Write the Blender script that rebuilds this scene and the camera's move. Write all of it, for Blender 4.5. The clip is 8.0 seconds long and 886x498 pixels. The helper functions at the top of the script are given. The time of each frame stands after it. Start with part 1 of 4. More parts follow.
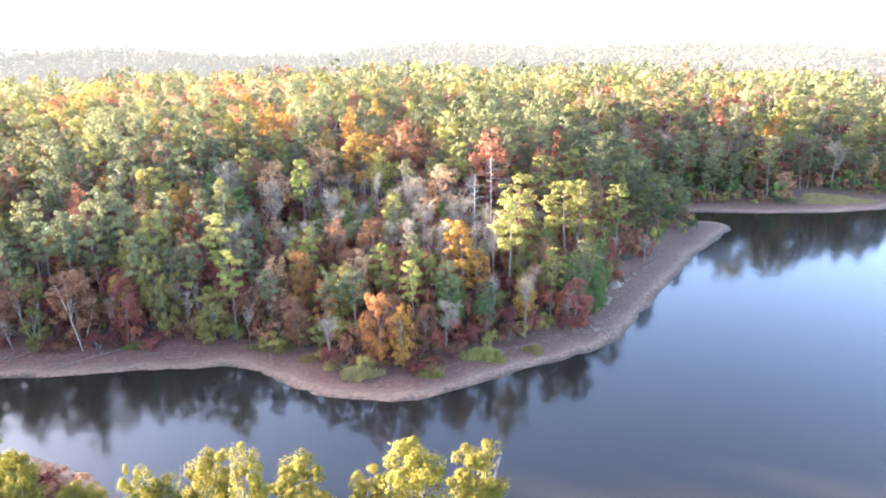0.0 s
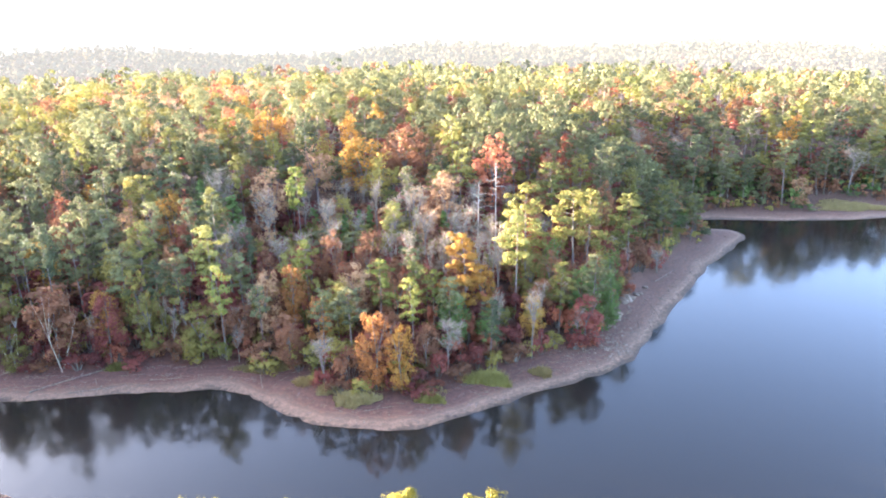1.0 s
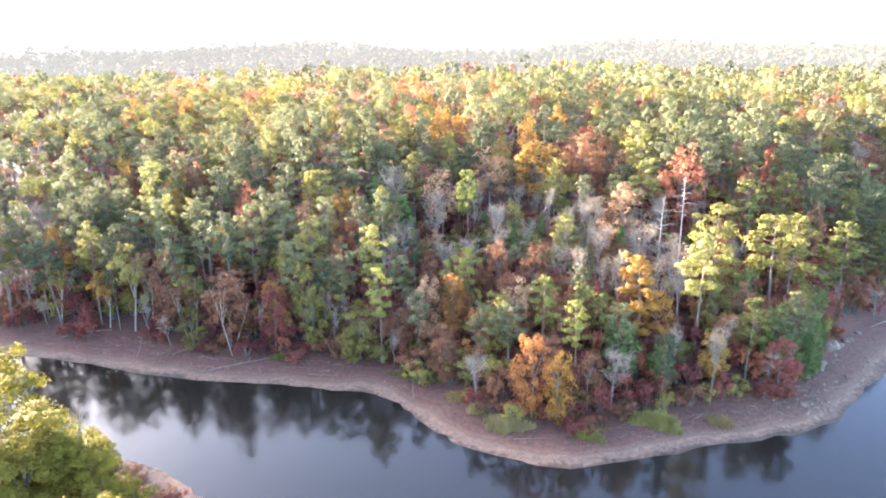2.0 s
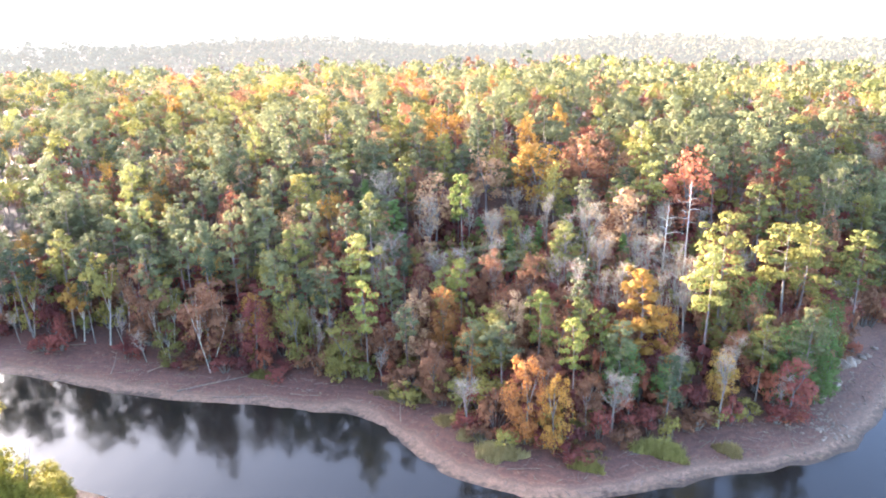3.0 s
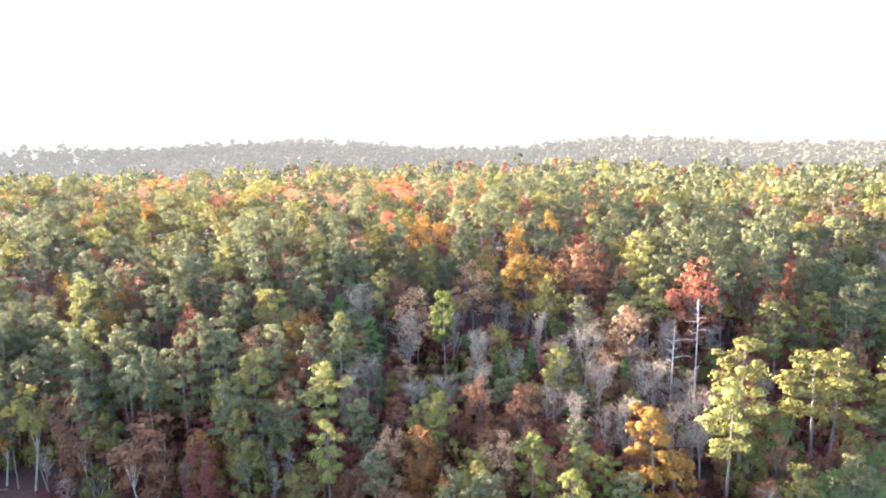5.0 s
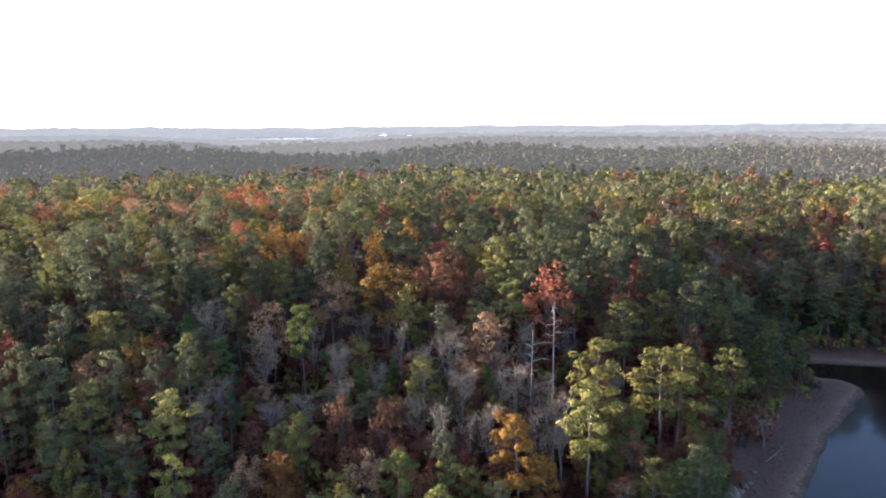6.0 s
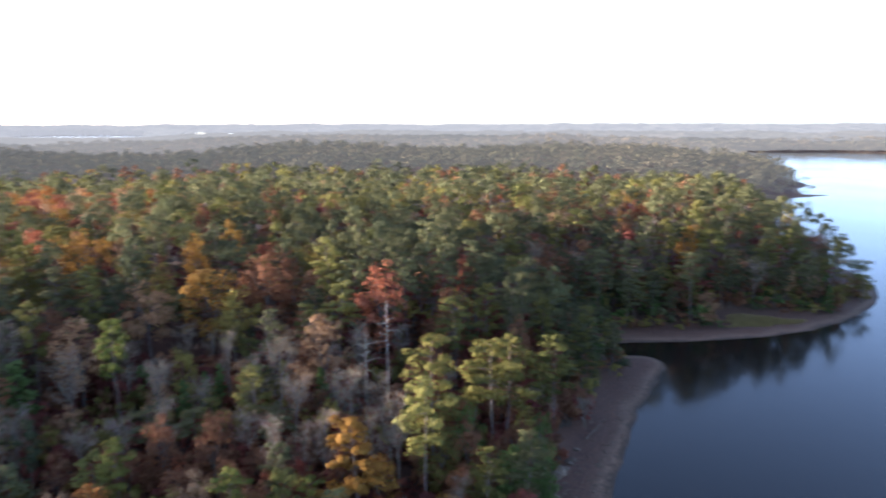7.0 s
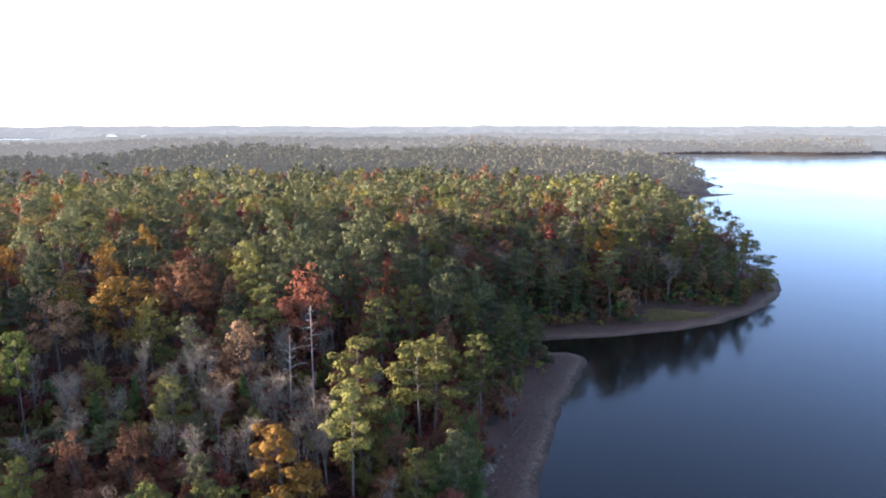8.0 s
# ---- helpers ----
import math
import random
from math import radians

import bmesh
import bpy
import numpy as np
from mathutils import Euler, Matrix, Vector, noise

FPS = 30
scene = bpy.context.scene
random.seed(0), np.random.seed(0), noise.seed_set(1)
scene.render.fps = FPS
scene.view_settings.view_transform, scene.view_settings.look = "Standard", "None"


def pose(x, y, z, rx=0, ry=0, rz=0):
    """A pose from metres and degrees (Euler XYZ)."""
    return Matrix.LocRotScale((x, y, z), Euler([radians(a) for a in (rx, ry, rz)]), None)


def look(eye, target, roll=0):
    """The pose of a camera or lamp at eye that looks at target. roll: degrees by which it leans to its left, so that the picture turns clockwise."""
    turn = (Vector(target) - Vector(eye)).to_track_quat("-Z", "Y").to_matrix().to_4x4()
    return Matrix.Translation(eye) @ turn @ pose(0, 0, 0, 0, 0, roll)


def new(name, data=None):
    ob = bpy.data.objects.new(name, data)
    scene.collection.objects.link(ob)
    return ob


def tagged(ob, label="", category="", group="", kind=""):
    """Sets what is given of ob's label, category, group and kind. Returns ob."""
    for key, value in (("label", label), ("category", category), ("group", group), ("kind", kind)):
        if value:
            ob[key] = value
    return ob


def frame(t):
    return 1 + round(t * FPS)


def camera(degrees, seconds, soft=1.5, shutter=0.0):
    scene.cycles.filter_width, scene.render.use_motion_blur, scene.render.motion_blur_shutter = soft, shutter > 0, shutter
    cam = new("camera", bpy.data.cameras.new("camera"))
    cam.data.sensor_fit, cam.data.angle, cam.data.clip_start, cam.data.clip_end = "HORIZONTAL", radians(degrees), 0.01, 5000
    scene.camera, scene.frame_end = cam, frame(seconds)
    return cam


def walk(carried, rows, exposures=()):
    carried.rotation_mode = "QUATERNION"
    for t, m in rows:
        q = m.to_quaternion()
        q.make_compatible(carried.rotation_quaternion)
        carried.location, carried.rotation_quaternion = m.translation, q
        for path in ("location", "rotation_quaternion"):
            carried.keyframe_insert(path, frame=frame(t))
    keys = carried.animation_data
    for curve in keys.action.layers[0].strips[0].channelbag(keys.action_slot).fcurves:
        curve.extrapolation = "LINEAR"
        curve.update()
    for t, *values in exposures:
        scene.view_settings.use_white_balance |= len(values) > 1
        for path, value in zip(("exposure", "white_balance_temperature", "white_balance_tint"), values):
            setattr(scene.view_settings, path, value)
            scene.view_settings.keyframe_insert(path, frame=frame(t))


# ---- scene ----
cam = camera(65.0, 8.0, soft=1.9, shutter=0.28)
# seconds, eye, heading (degrees to the left of the y axis), pitch, lean to the left
PATH = [
    (0, (-0.377, 1.705, 53.818), 0.09, -17.76, -0.80),
    (0.5, (-0.229, 5.607, 54.001), 0.09, -17.82, -0.80),
    (1, (-0.091, 9.510, 54.193), 0.39, -17.88, -0.80),
    (1.1, (-0.063, 10.293, 54.222), 1.30, -17.86, -0.76),
    (1.2, (-0.035, 11.076, 54.250), 4.50, -17.84, -0.72),
    (1.3, (-0.007, 11.859, 54.279), 8.50, -17.82, -0.68),
    (1.4, (0.021, 12.642, 54.307), 12.30, -17.80, -0.64),
    (1.5, (0.049, 13.425, 54.336), 14.63, -17.79, -0.60),
    (1.7, (0.075, 14.976, 54.408), 15.30, -17.87, -0.63),
    (2.8, (0.221, 23.507, 54.804), 15.70, -18.33, -0.77),
    (3, (0.247, 25.058, 54.876), 15.74, -18.42, -0.80),
    (3.5, (0.109, 28.907, 54.967), 15.87, -18.45, -0.90),
    (4, (-0.230, 32.672, 55.039), 15.95, -18.52, -1.00),
    (4.2, (-0.396, 33.978, 55.072), 16.01, -18.00, -0.96),
    (4.3, (-0.478, 34.630, 55.089), 16.04, -16.90, -0.94),
    (4.5, (-0.644, 35.936, 55.122), 16.11, -14.24, -0.90),
    (4.7, (-0.770, 36.921, 55.139), 16.16, -11.74, -0.90),
    (5.0, (-0.898, 38.300, 55.196), 15.20, -10.40, -0.76),
    (5.3, (-1.026, 39.400, 55.254), 13.40, -10.10, -0.62),
    (5.8, (-1.239, 40.800, 55.350), 4.40, -10.15, -0.39),
    (6, (-1.324, 41.231, 55.388), 3.46, -10.05, -0.30),
    (6.5, (-1.326, 42.162, 55.399), 3.47, -10.17, -0.20),
    (6.6, (-1.299, 42.235, 55.383), 2.90, -10.18, -0.16),
    (6.7, (-1.272, 42.309, 55.367), 1.20, -10.19, -0.12),
    (6.8, (-1.245, 42.382, 55.351), -1.30, -10.20, -0.08),
    (6.9, (-1.218, 42.456, 55.335), -6.00, -10.21, -0.04),
    (7, (-1.191, 42.529, 55.319), -10.69, -10.22, -0.00),
    (7.2, (-1.187, 42.577, 55.276), -13.30, -10.19, 0.00),
    (7.5, (-1.182, 42.648, 55.212), -15.19, -10.14, 0.00),
    (8, (-1.041, 42.616, 55.141), -16.94, -10.02, 0.10),
]


def aim(eye, heading, pitch, lean):
    h, p = radians(heading), radians(pitch)
    way = Vector((-math.sin(h) * math.cos(p), math.cos(h) * math.cos(p), math.sin(p)))
    return look(eye, Vector(eye) + way, lean)


# the clip's camera is set brighter at first and closes down as it rises to the horizon
EXPOSURES = [(0.0, 5.15, 6900, 14), (4.7, 5.15, 6900, 14), (5.7, 2.92, 6350, 15), (8.0, 2.92, 6350, 15)]
walk(cam, [(t, aim(eye, heading, pitch, lean)) for t, eye, heading, pitch, lean in PATH], EXPOSURES)


# ---------------------------------------------------------------- light: a low sun to the left, ahead, under a clear hazy sky
SUN_LEFT, SUN_UP = 66.0, 10.5  # degrees to the left of the y axis, degrees over the horizon
world = bpy.data.worlds.new("sky")
scene.world = world
world.use_nodes = True
wn = world.node_tree.nodes
sky = wn.new("ShaderNodeTexSky")
sky.sky_type, sky.sun_disc = "NISHITA", False
sky.sun_elevation, sky.sun_rotation = radians(SUN_UP), radians(-SUN_LEFT)
sky.air_density, sky.dust_density, sky.ozone_density = 0.42, 1.35, 1.0
wn["Background"].inputs["Strength"].default_value = 0.135
world.node_tree.links.new(sky.outputs["Color"], wn["Background"].inputs["Color"])
sun = new("sun", bpy.data.lights.new("sun", "SUN"))
sun.data.energy, sun.data.angle, sun.data.color = 4.1, radians(1.2), (1.0, 0.885, 0.77)
a, b = radians(SUN_LEFT), radians(SUN_UP)
sun.matrix_world = look((0, 0, 0), (math.sin(a) * math.cos(b), -math.cos(a) * math.cos(b), -math.sin(b)))


# ---------------------------------------------------------------- materials
def material(name):
    m = bpy.data.materials.new(name)
    m.use_nodes = True
    m.node_tree.nodes.clear()
    out = m.node_tree.nodes.new("ShaderNodeOutputMaterial")

    def node(kind, **values):
        n = m.node_tree.nodes.new("ShaderNode" + kind)
        for key, value in values.items():
            if key == "operation":
                n.operation = value
            elif key == "blend":
                n.data_type, n.blend_type = "RGBA", value
            else:
                n.inputs[int(key[1:]) if key[0] == "i" and key[1:].isdigit() else key.replace("_", " ")].default_value = value
        return n

    def link(a, b):
        m.node_tree.links.new(a, b)

    return m, out, node, link


def ramp(node, stops):
    n = node("ValToRGB")
    el = n.color_ramp.elements
    while len(el) < len(stops):
        el.new(0.5)
    for e, (p, c) in zip(el, stops):
        e.position, e.color = p, (*c, 1) if len(c) == 3 else c
    return n


def foliage(name, dark, light, through_light=0.30):
    """Leaves: tone differs from leaf to leaf and from tree to tree; some light comes through."""
    m, out, node, link = material(name)
    info, geo, tone = node("ObjectInfo"), node("NewGeometry"), node("Attribute")
    tone.attribute_name = "tone"
    add = node("Math", operation="ADD")
    link(info.outputs["Random"], add.inputs[0])
    link(tone.outputs["Fac"], add.inputs[1])
    whole = node("Math", operation="FRACT")
    link(add.outputs[0], whole.inputs[0])
    leaf = node("Math", operation="MULTIPLY_ADD", i1=0.16)
    link(geo.outputs["Random Per Island"], leaf.inputs[0])
    half = node("Math", operation="MULTIPLY", i1=0.84)
    link(whole.outputs[0], half.inputs[0])
    link(half.outputs[0], leaf.inputs[2])
    mid = tuple((p + q) / 2 * f for p, q, f in zip(dark, light, (1.05, 0.95, 0.9)))
    shades = ramp(node, [(0.0, dark), (0.55, mid), (1.0, light)])
    link(leaf.outputs[0], shades.inputs[0])
    coord, patch = node("TexCoord"), node("TexNoise", Scale=0.45, Detail=3.0)
    link(coord.outputs["Object"], patch.inputs["Vector"])
    grain = node("TexNoise", Scale=2.4, Detail=2.0)
    link(coord.outputs["Object"], grain.inputs["Vector"])
    tufts = ramp(node, [(0.32, (0.62, 0.64, 0.66)), (0.68, (1.36, 1.33, 1.28))])
    link(grain.outputs["Fac"], tufts.inputs[0])
    fine = node("Mix", blend="MULTIPLY", i0=0.35)
    link(shades.outputs[0], fine.inputs[6])
    link(tufts.outputs[0], fine.inputs[7])
    dull = node("Mix", blend="MULTIPLY", i0=0.28)
    spots = ramp(node, [(0.3, (0.62, 0.6, 0.6)), (0.7, (1.2, 1.18, 1.1))])
    link(patch.outputs["Fac"], spots.inputs[0])
    link(fine.outputs[2], dull.inputs[6])
    link(spots.outputs[0], dull.inputs[7])
    skin, glow, both = node("BsdfPrincipled", Roughness=0.85), node("BsdfTranslucent"), node("MixShader", i0=through_light)
    skin.inputs["Specular IOR Level"].default_value = 0.05
    link(dull.outputs[2], skin.inputs["Base Color"])
    link(dull.outputs[2], glow.inputs["Color"])
    link(skin.outputs[0], both.inputs[1])
    link(glow.outputs[0], both.inputs[2])
    link(both.outputs[0], out.inputs["Surface"])
    return m


def bark(name, dark, light, size=6.0):
    m, out, node, link = material(name)
    coord, grain, stain = node("TexCoord"), node("TexNoise", Scale=size, Detail=6.0), node("TexNoise", Scale=0.6, Detail=3.0)
    stretch = node("Mapping", Scale=(1, 1, 0.25))
    link(coord.outputs["Object"], stretch.inputs["Vector"])
    link(stretch.outputs[0], grain.inputs["Vector"])
    link(coord.outputs["Object"], stain.inputs["Vector"])
    shades = ramp(node, [(0.3, dark), (0.7, light)])
    link(grain.outputs["Fac"], shades.inputs[0])
    mixed = node("Mix", blend="MULTIPLY", i0=0.5)
    link(shades.outputs[0], mixed.inputs[6])
    link(stain.outputs["Color"], mixed.inputs[7])
    bump = node("Bump", Strength=0.6, Distance=0.05)
    link(grain.outputs["Fac"], bump.inputs["Height"])
    skin = node("BsdfPrincipled", Roughness=0.9)
    link(mixed.outputs[2], skin.inputs["Base Color"])
    link(bump.outputs[0], skin.inputs["Normal"])
    link(skin.outputs[0], out.inputs["Surface"])
    return m


LEAF = {
    "pine": foliage("pine needles", (0.047, 0.058, 0.033), (0.140, 0.146, 0.069)),
    "pine_gold": foliage("sunny pine needles", (0.074, 0.081, 0.027), (0.184, 0.176, 0.056)),
    "pine_lime": foliage("yellow-green needles", (0.082, 0.100, 0.028), (0.195, 0.204, 0.058)),
    "green": foliage("fresh green leaves", (0.044, 0.078, 0.028), (0.110, 0.165, 0.052)),
    "olive": foliage("olive leaves", (0.104, 0.100, 0.032), (0.243, 0.206, 0.060)),
    "gold": foliage("golden leaves", (0.164, 0.098, 0.026), (0.335, 0.188, 0.048)),
    "orange": foliage("orange leaves", (0.170, 0.078, 0.027), (0.335, 0.155, 0.055)),
    "red": foliage("red leaves", (0.134, 0.049, 0.034), (0.329, 0.120, 0.067)),
    "pink": foliage("faded pinkish leaves", (0.201, 0.128, 0.076), (0.378, 0.232, 0.128)),
    "rust": foliage("rust-brown leaves", (0.112, 0.057, 0.034), (0.236, 0.120, 0.067)),
    "wine": foliage("dark red leaves", (0.083, 0.029, 0.027), (0.207, 0.067, 0.051)),
    "near": foliage("bright yellow-green leaves", (0.054, 0.056, 0.011), (0.145, 0.128, 0.022)),
    "grass": foliage("green-yellow grass", (0.100, 0.098, 0.030), (0.225, 0.205, 0.068)),
    "reed": foliage("straw and olive reeds", (0.125, 0.100, 0.045), (0.270, 0.220, 0.100)),
}
BARK_PINE = bark("pine bark", (0.075, 0.055, 0.045), (0.22, 0.17, 0.14))
BARK_OAK = bark("grey-brown bark", (0.06, 0.052, 0.046), (0.19, 0.165, 0.15))
BARK_GREY = bark("pale grey twigs", (0.168, 0.124, 0.088), (0.350, 0.270, 0.196))
BARK_LIMB = bark("grey limbs", (0.095, 0.074, 0.058), (0.23, 0.185, 0.145))
BARK_WHITE = bark("white bark", (0.19, 0.155, 0.12), (0.40, 0.345, 0.28))
BARK_DEAD = bark("bleached dead wood", (0.28, 0.225, 0.170), (0.55, 0.460, 0.365))
DRIFT = bark("weathered driftwood", (0.085, 0.058, 0.040), (0.225, 0.165, 0.118))


def ground_material():
    """Bare lake shore with strand lines and gravel, then leaf litter under the trees."""
    m, out, node, link = material("shore and forest floor")
    geo = node("NewGeometry")
    xyz = node("SeparateXYZ")
    link(geo.outputs["Position"], xyz.inputs[0])
    big, fine, grit = node("TexNoise", Scale=0.12, Detail=5.0), node("TexNoise", Scale=1.3, Detail=8.0), node("TexNoise", Scale=7.0, Detail=4.0)
    for n in (big, fine, grit):
        link(geo.outputs["Position"], n.inputs["Vector"])
    wob = node("Math", operation="MULTIPLY_ADD", i1=0.7)
    link(big.outputs["Fac"], wob.inputs[0])
    link(xyz.outputs["Z"], wob.inputs[2])
    wob2 = node("Math", operation="MULTIPLY_ADD", i1=0.35)
    link(fine.outputs["Fac"], wob2.inputs[0])
    link(wob.outputs[0], wob2.inputs[2])
    sandy = node("MapRange", i1=-5.0, i2=45.0, i3=0.0, i4=-0.12)
    link(xyz.outputs["X"], sandy.inputs[0])
    shift = node("Math", operation="ADD")
    link(wob2.outputs[0], shift.inputs[0])
    link(sandy.outputs[0], shift.inputs[1])
    lie = node("MapRange", i1=0.45, i2=2.9)
    link(shift.outputs[0], lie.inputs[0])
    bands = ramp(node, [(0.0, (0.045, 0.024, 0.013)), (0.05, (0.115, 0.066, 0.040)), (0.10, (0.172, 0.100, 0.064)), (0.17, (0.116, 0.062, 0.040)),
                        (0.24, (0.095, 0.039, 0.022)), (0.34, (0.078, 0.030, 0.018)), (0.46, (0.075, 0.027, 0.016)), (0.6, (0.080, 0.028, 0.015)),
                        (0.8, (0.071, 0.024, 0.013)), (1.0, (0.055, 0.020, 0.011))])
    link(lie.outputs[0], bands.inputs[0])
    line = node("Math", operation="SINE")
    steps = node("Math", operation="MULTIPLY", i1=34.0)
    link(wob2.outputs[0], steps.inputs[0])
    link(steps.outputs[0], line.inputs[0])
    strands = ramp(node, [(0.0, (0.86, 0.85, 0.84)), (1.0, (1.08, 1.07, 1.05))])
    link(line.outputs[0], strands.inputs[0])
    sand = node("MapRange", i1=-2.0, i2=32.0, i3=0.0, i4=0.20)  # the east shore is sandier
    link(xyz.outputs["X"], sand.inputs[0])
    soil = node("Mix", blend="MIX", i7=(0.135, 0.086, 0.052, 1))
    link(sand.outputs[0], soil.inputs[0])
    link(bands.outputs[0], soil.inputs[6])
    one = node("Mix", blend="MULTIPLY", i0=1.0)
    link(soil.outputs[2], one.inputs[6])
    link(strands.outputs[0], one.inputs[7])
    mott = ramp(node, [(0.25, (0.55, 0.53, 0.5)), (0.5, (0.95, 0.95, 0.95)), (0.75, (1.35, 1.3, 1.25))])
    link(fine.outputs["Fac"], mott.inputs[0])
    two = node("Mix", blend="MULTIPLY", i0=0.8)
    link(one.outputs[2], two.inputs[6])
    link(mott.outputs[0], two.inputs[7])
    peb = ramp(node, [(0.35, (0.6, 0.6, 0.6)), (0.65, (1.3, 1.3, 1.3))])
    link(grit.outputs["Fac"], peb.inputs[0])
    three = node("Mix", blend="MULTIPLY", i0=0.7)
    link(two.outputs[2], three.inputs[6])
    link(peb.outputs[0], three.inputs[7])
    bump = node("Bump", Strength=0.7, Distance=0.12)
    link(grit.outputs["Fac"], bump.inputs["Height"])
    skin = node("BsdfPrincipled", Roughness=0.92)
    link(three.outputs[2], skin.inputs["Base Color"])
    link(bump.outputs[0], skin.inputs["Normal"])
    link(skin.outputs[0], out.inputs["Surface"])
    return m


def water_material():
    m, out, node, link = material("lake water")
    geo = node("NewGeometry")
    soft, fine, calm = node("TexNoise", Scale=0.5, Detail=3.0), node("TexNoise", Scale=2.2, Detail=2.0), node("TexNoise", Scale=0.012, Detail=3.0)
    squash = node("Mapping", Scale=(1.0, 0.45, 1.0))
    link(geo.outputs["Position"], squash.inputs["Vector"])
    for n in (soft, fine):
        link(squash.outputs[0], n.inputs["Vector"])
    link(geo.outputs["Position"], calm.inputs["Vector"])
    both = node("Math", operation="MULTIPLY_ADD", i1=0.25)
    link(fine.outputs["Fac"], both.inputs[0])
    link(soft.outputs["Fac"], both.inputs[2])
    bump = node("Bump", Strength=0.10, Distance=0.22)
    link(both.outputs[0], bump.inputs["Height"])
    gloss = node("MapRange", i1=0.35, i2=0.65, i3=0.075, i4=0.13)
    link(calm.outputs["Fac"], gloss.inputs[0])
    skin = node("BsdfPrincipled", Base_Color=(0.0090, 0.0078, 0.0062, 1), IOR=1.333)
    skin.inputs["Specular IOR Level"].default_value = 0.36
    link(gloss.outputs[0], skin.inputs["Roughness"])
    link(bump.outputs[0], skin.inputs["Normal"])
    link(skin.outputs[0], out.inputs["Surface"])
    return m


def hazed_material(name, dark, light, glow, haze, vary=0.0):
    """Far wooded hills, a plain backdrop: haze is painted in as a glow."""
    m, out, node, link = material(name)
    geo = node("NewGeometry")
    woods, spots = node("TexNoise", Scale=0.004, Detail=4.0), node("TexNoise", Scale=0.05, Detail=3.0)
    for n in (woods, spots):
        link(geo.outputs["Position"], n.inputs["Vector"])
    mix = node("Math", operation="MULTIPLY_ADD", i1=0.6)
    link(spots.outputs["Fac"], mix.inputs[0])
    half = node("Math", operation="MULTIPLY", i1=0.45)
    link(woods.outputs["Fac"], half.inputs[0])
    link(half.outputs[0], mix.inputs[2])
    tone = node("Attribute")
    tone.attribute_name = "tone"
    each = node("Math", operation="MULTIPLY_ADD", i1=vary)  # from crown to crown
    link(tone.outputs["Fac"], each.inputs[0])
    link(mix.outputs[0], each.inputs[2])
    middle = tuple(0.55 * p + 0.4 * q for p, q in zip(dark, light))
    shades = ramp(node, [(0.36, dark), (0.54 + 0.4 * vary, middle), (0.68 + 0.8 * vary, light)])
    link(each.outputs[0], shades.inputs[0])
    # an even emission stands in for the haze of the air
    skin, haze_glow, both = node("BsdfDiffuse"), node("Emission", Color=(*haze, 1), Strength=1.0), node("MixShader", i0=glow)
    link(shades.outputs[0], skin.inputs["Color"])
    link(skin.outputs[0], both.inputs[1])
    link(haze_glow.outputs[0], both.inputs[2])
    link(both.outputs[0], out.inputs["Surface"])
    return m


def rock_material():
    m, out, node, link = material("pale shore rock")
    coord, info = node("TexCoord"), node("ObjectInfo")
    grain = node("TexNoise", Scale=3.0, Detail=7.0)
    link(coord.outputs["Object"], grain.inputs["Vector"])
    shades = ramp(node, [(0.3, (0.072, 0.050, 0.034)), (0.7, (0.205, 0.152, 0.108))])
    link(grain.outputs["Fac"], shades.inputs[0])
    tone = ramp(node, [(0.0, (0.6, 0.58, 0.56)), (1.0, (1.15, 1.12, 1.1))])
    link(info.outputs["Random"], tone.inputs[0])
    mixed = node("Mix", blend="MULTIPLY", i0=1.0)
    link(shades.outputs[0], mixed.inputs[6])
    link(tone.outputs[0], mixed.inputs[7])
    bump = node("Bump", Strength=0.5, Distance=0.05)
    link(grain.outputs["Fac"], bump.inputs["Height"])
    skin = node("BsdfPrincipled", Roughness=0.85)
    link(mixed.outputs[2], skin.inputs["Base Color"])
    link(bump.outputs[0], skin.inputs["Normal"])
    link(skin.outputs[0], out.inputs["Surface"])
    return m


GROUND, WATER, ROCK = ground_material(), water_material(), rock_material()


# ---------------------------------------------------------------- plan of the lake shore and the lie of the land
SHORE_NEAR = [(-4900, 60), (-900, 85), (-300, 96), (-150, 103), (-106, 104), (-95, 104.6), (-85, 104.5), (-75, 103.6), (-61.6, 104.4),
              (-55.5, 105.4), (-46.6, 106.6), (-37.2, 106.8), (-32.2, 105.9), (-27.8, 102.8), (-23.3, 98.8), (-18.5, 96.3),
              (-13.2, 95.2), (-8, 95), (-2.9, 95.8), (2.3, 98.3), (7.9, 101.8), (12.7, 104.8), (19.8, 108), (26.3, 111.5),
              (31, 115.8), (34, 121), (39.5, 129.6), (45.5, 139), (52, 149), (60, 161.6), (69, 172.5), (76.5, 182.5),
              (78.8, 187), (77, 191), (71, 193.2), (66, 196), (69, 201), (78, 202.3)]
SHORE_FAR = [(90, 200.6), (104, 199.8), (117, 200.4), (132, 203.3), (150, 211), (166, 221), (177.5, 231), (190, 247), (197, 260),
             (205, 300), (240, 370), (300, 450), (350, 507), (366, 511), (403, 523.5), (406, 526), (380, 530), (405, 570), (443, 602),
             (474, 668), (560, 860), (650, 1000), (700, 1180), (800, 1282), (1003, 1262), (1132, 1172), (1292, 1160), (1800, 1050),
             (2400, 600), (2600, -700), (4900, -700), (4900, 4900), (-4900, 4900)]
BANK_NEAR = [(-4900, 30), (-300, 72), (-120, 82), (-75, 83), (-59, 81.8), (-55, 81), (-50, 79.3), (-46, 77), (-43, 74), (-41, 71.5),
             (-36, 68.5), (-25, 67), (-5, 66.5), (8, 66), (17, 61), (34, 40), (50, 0), (120, -200), (200, -700), (-4900, -700)]


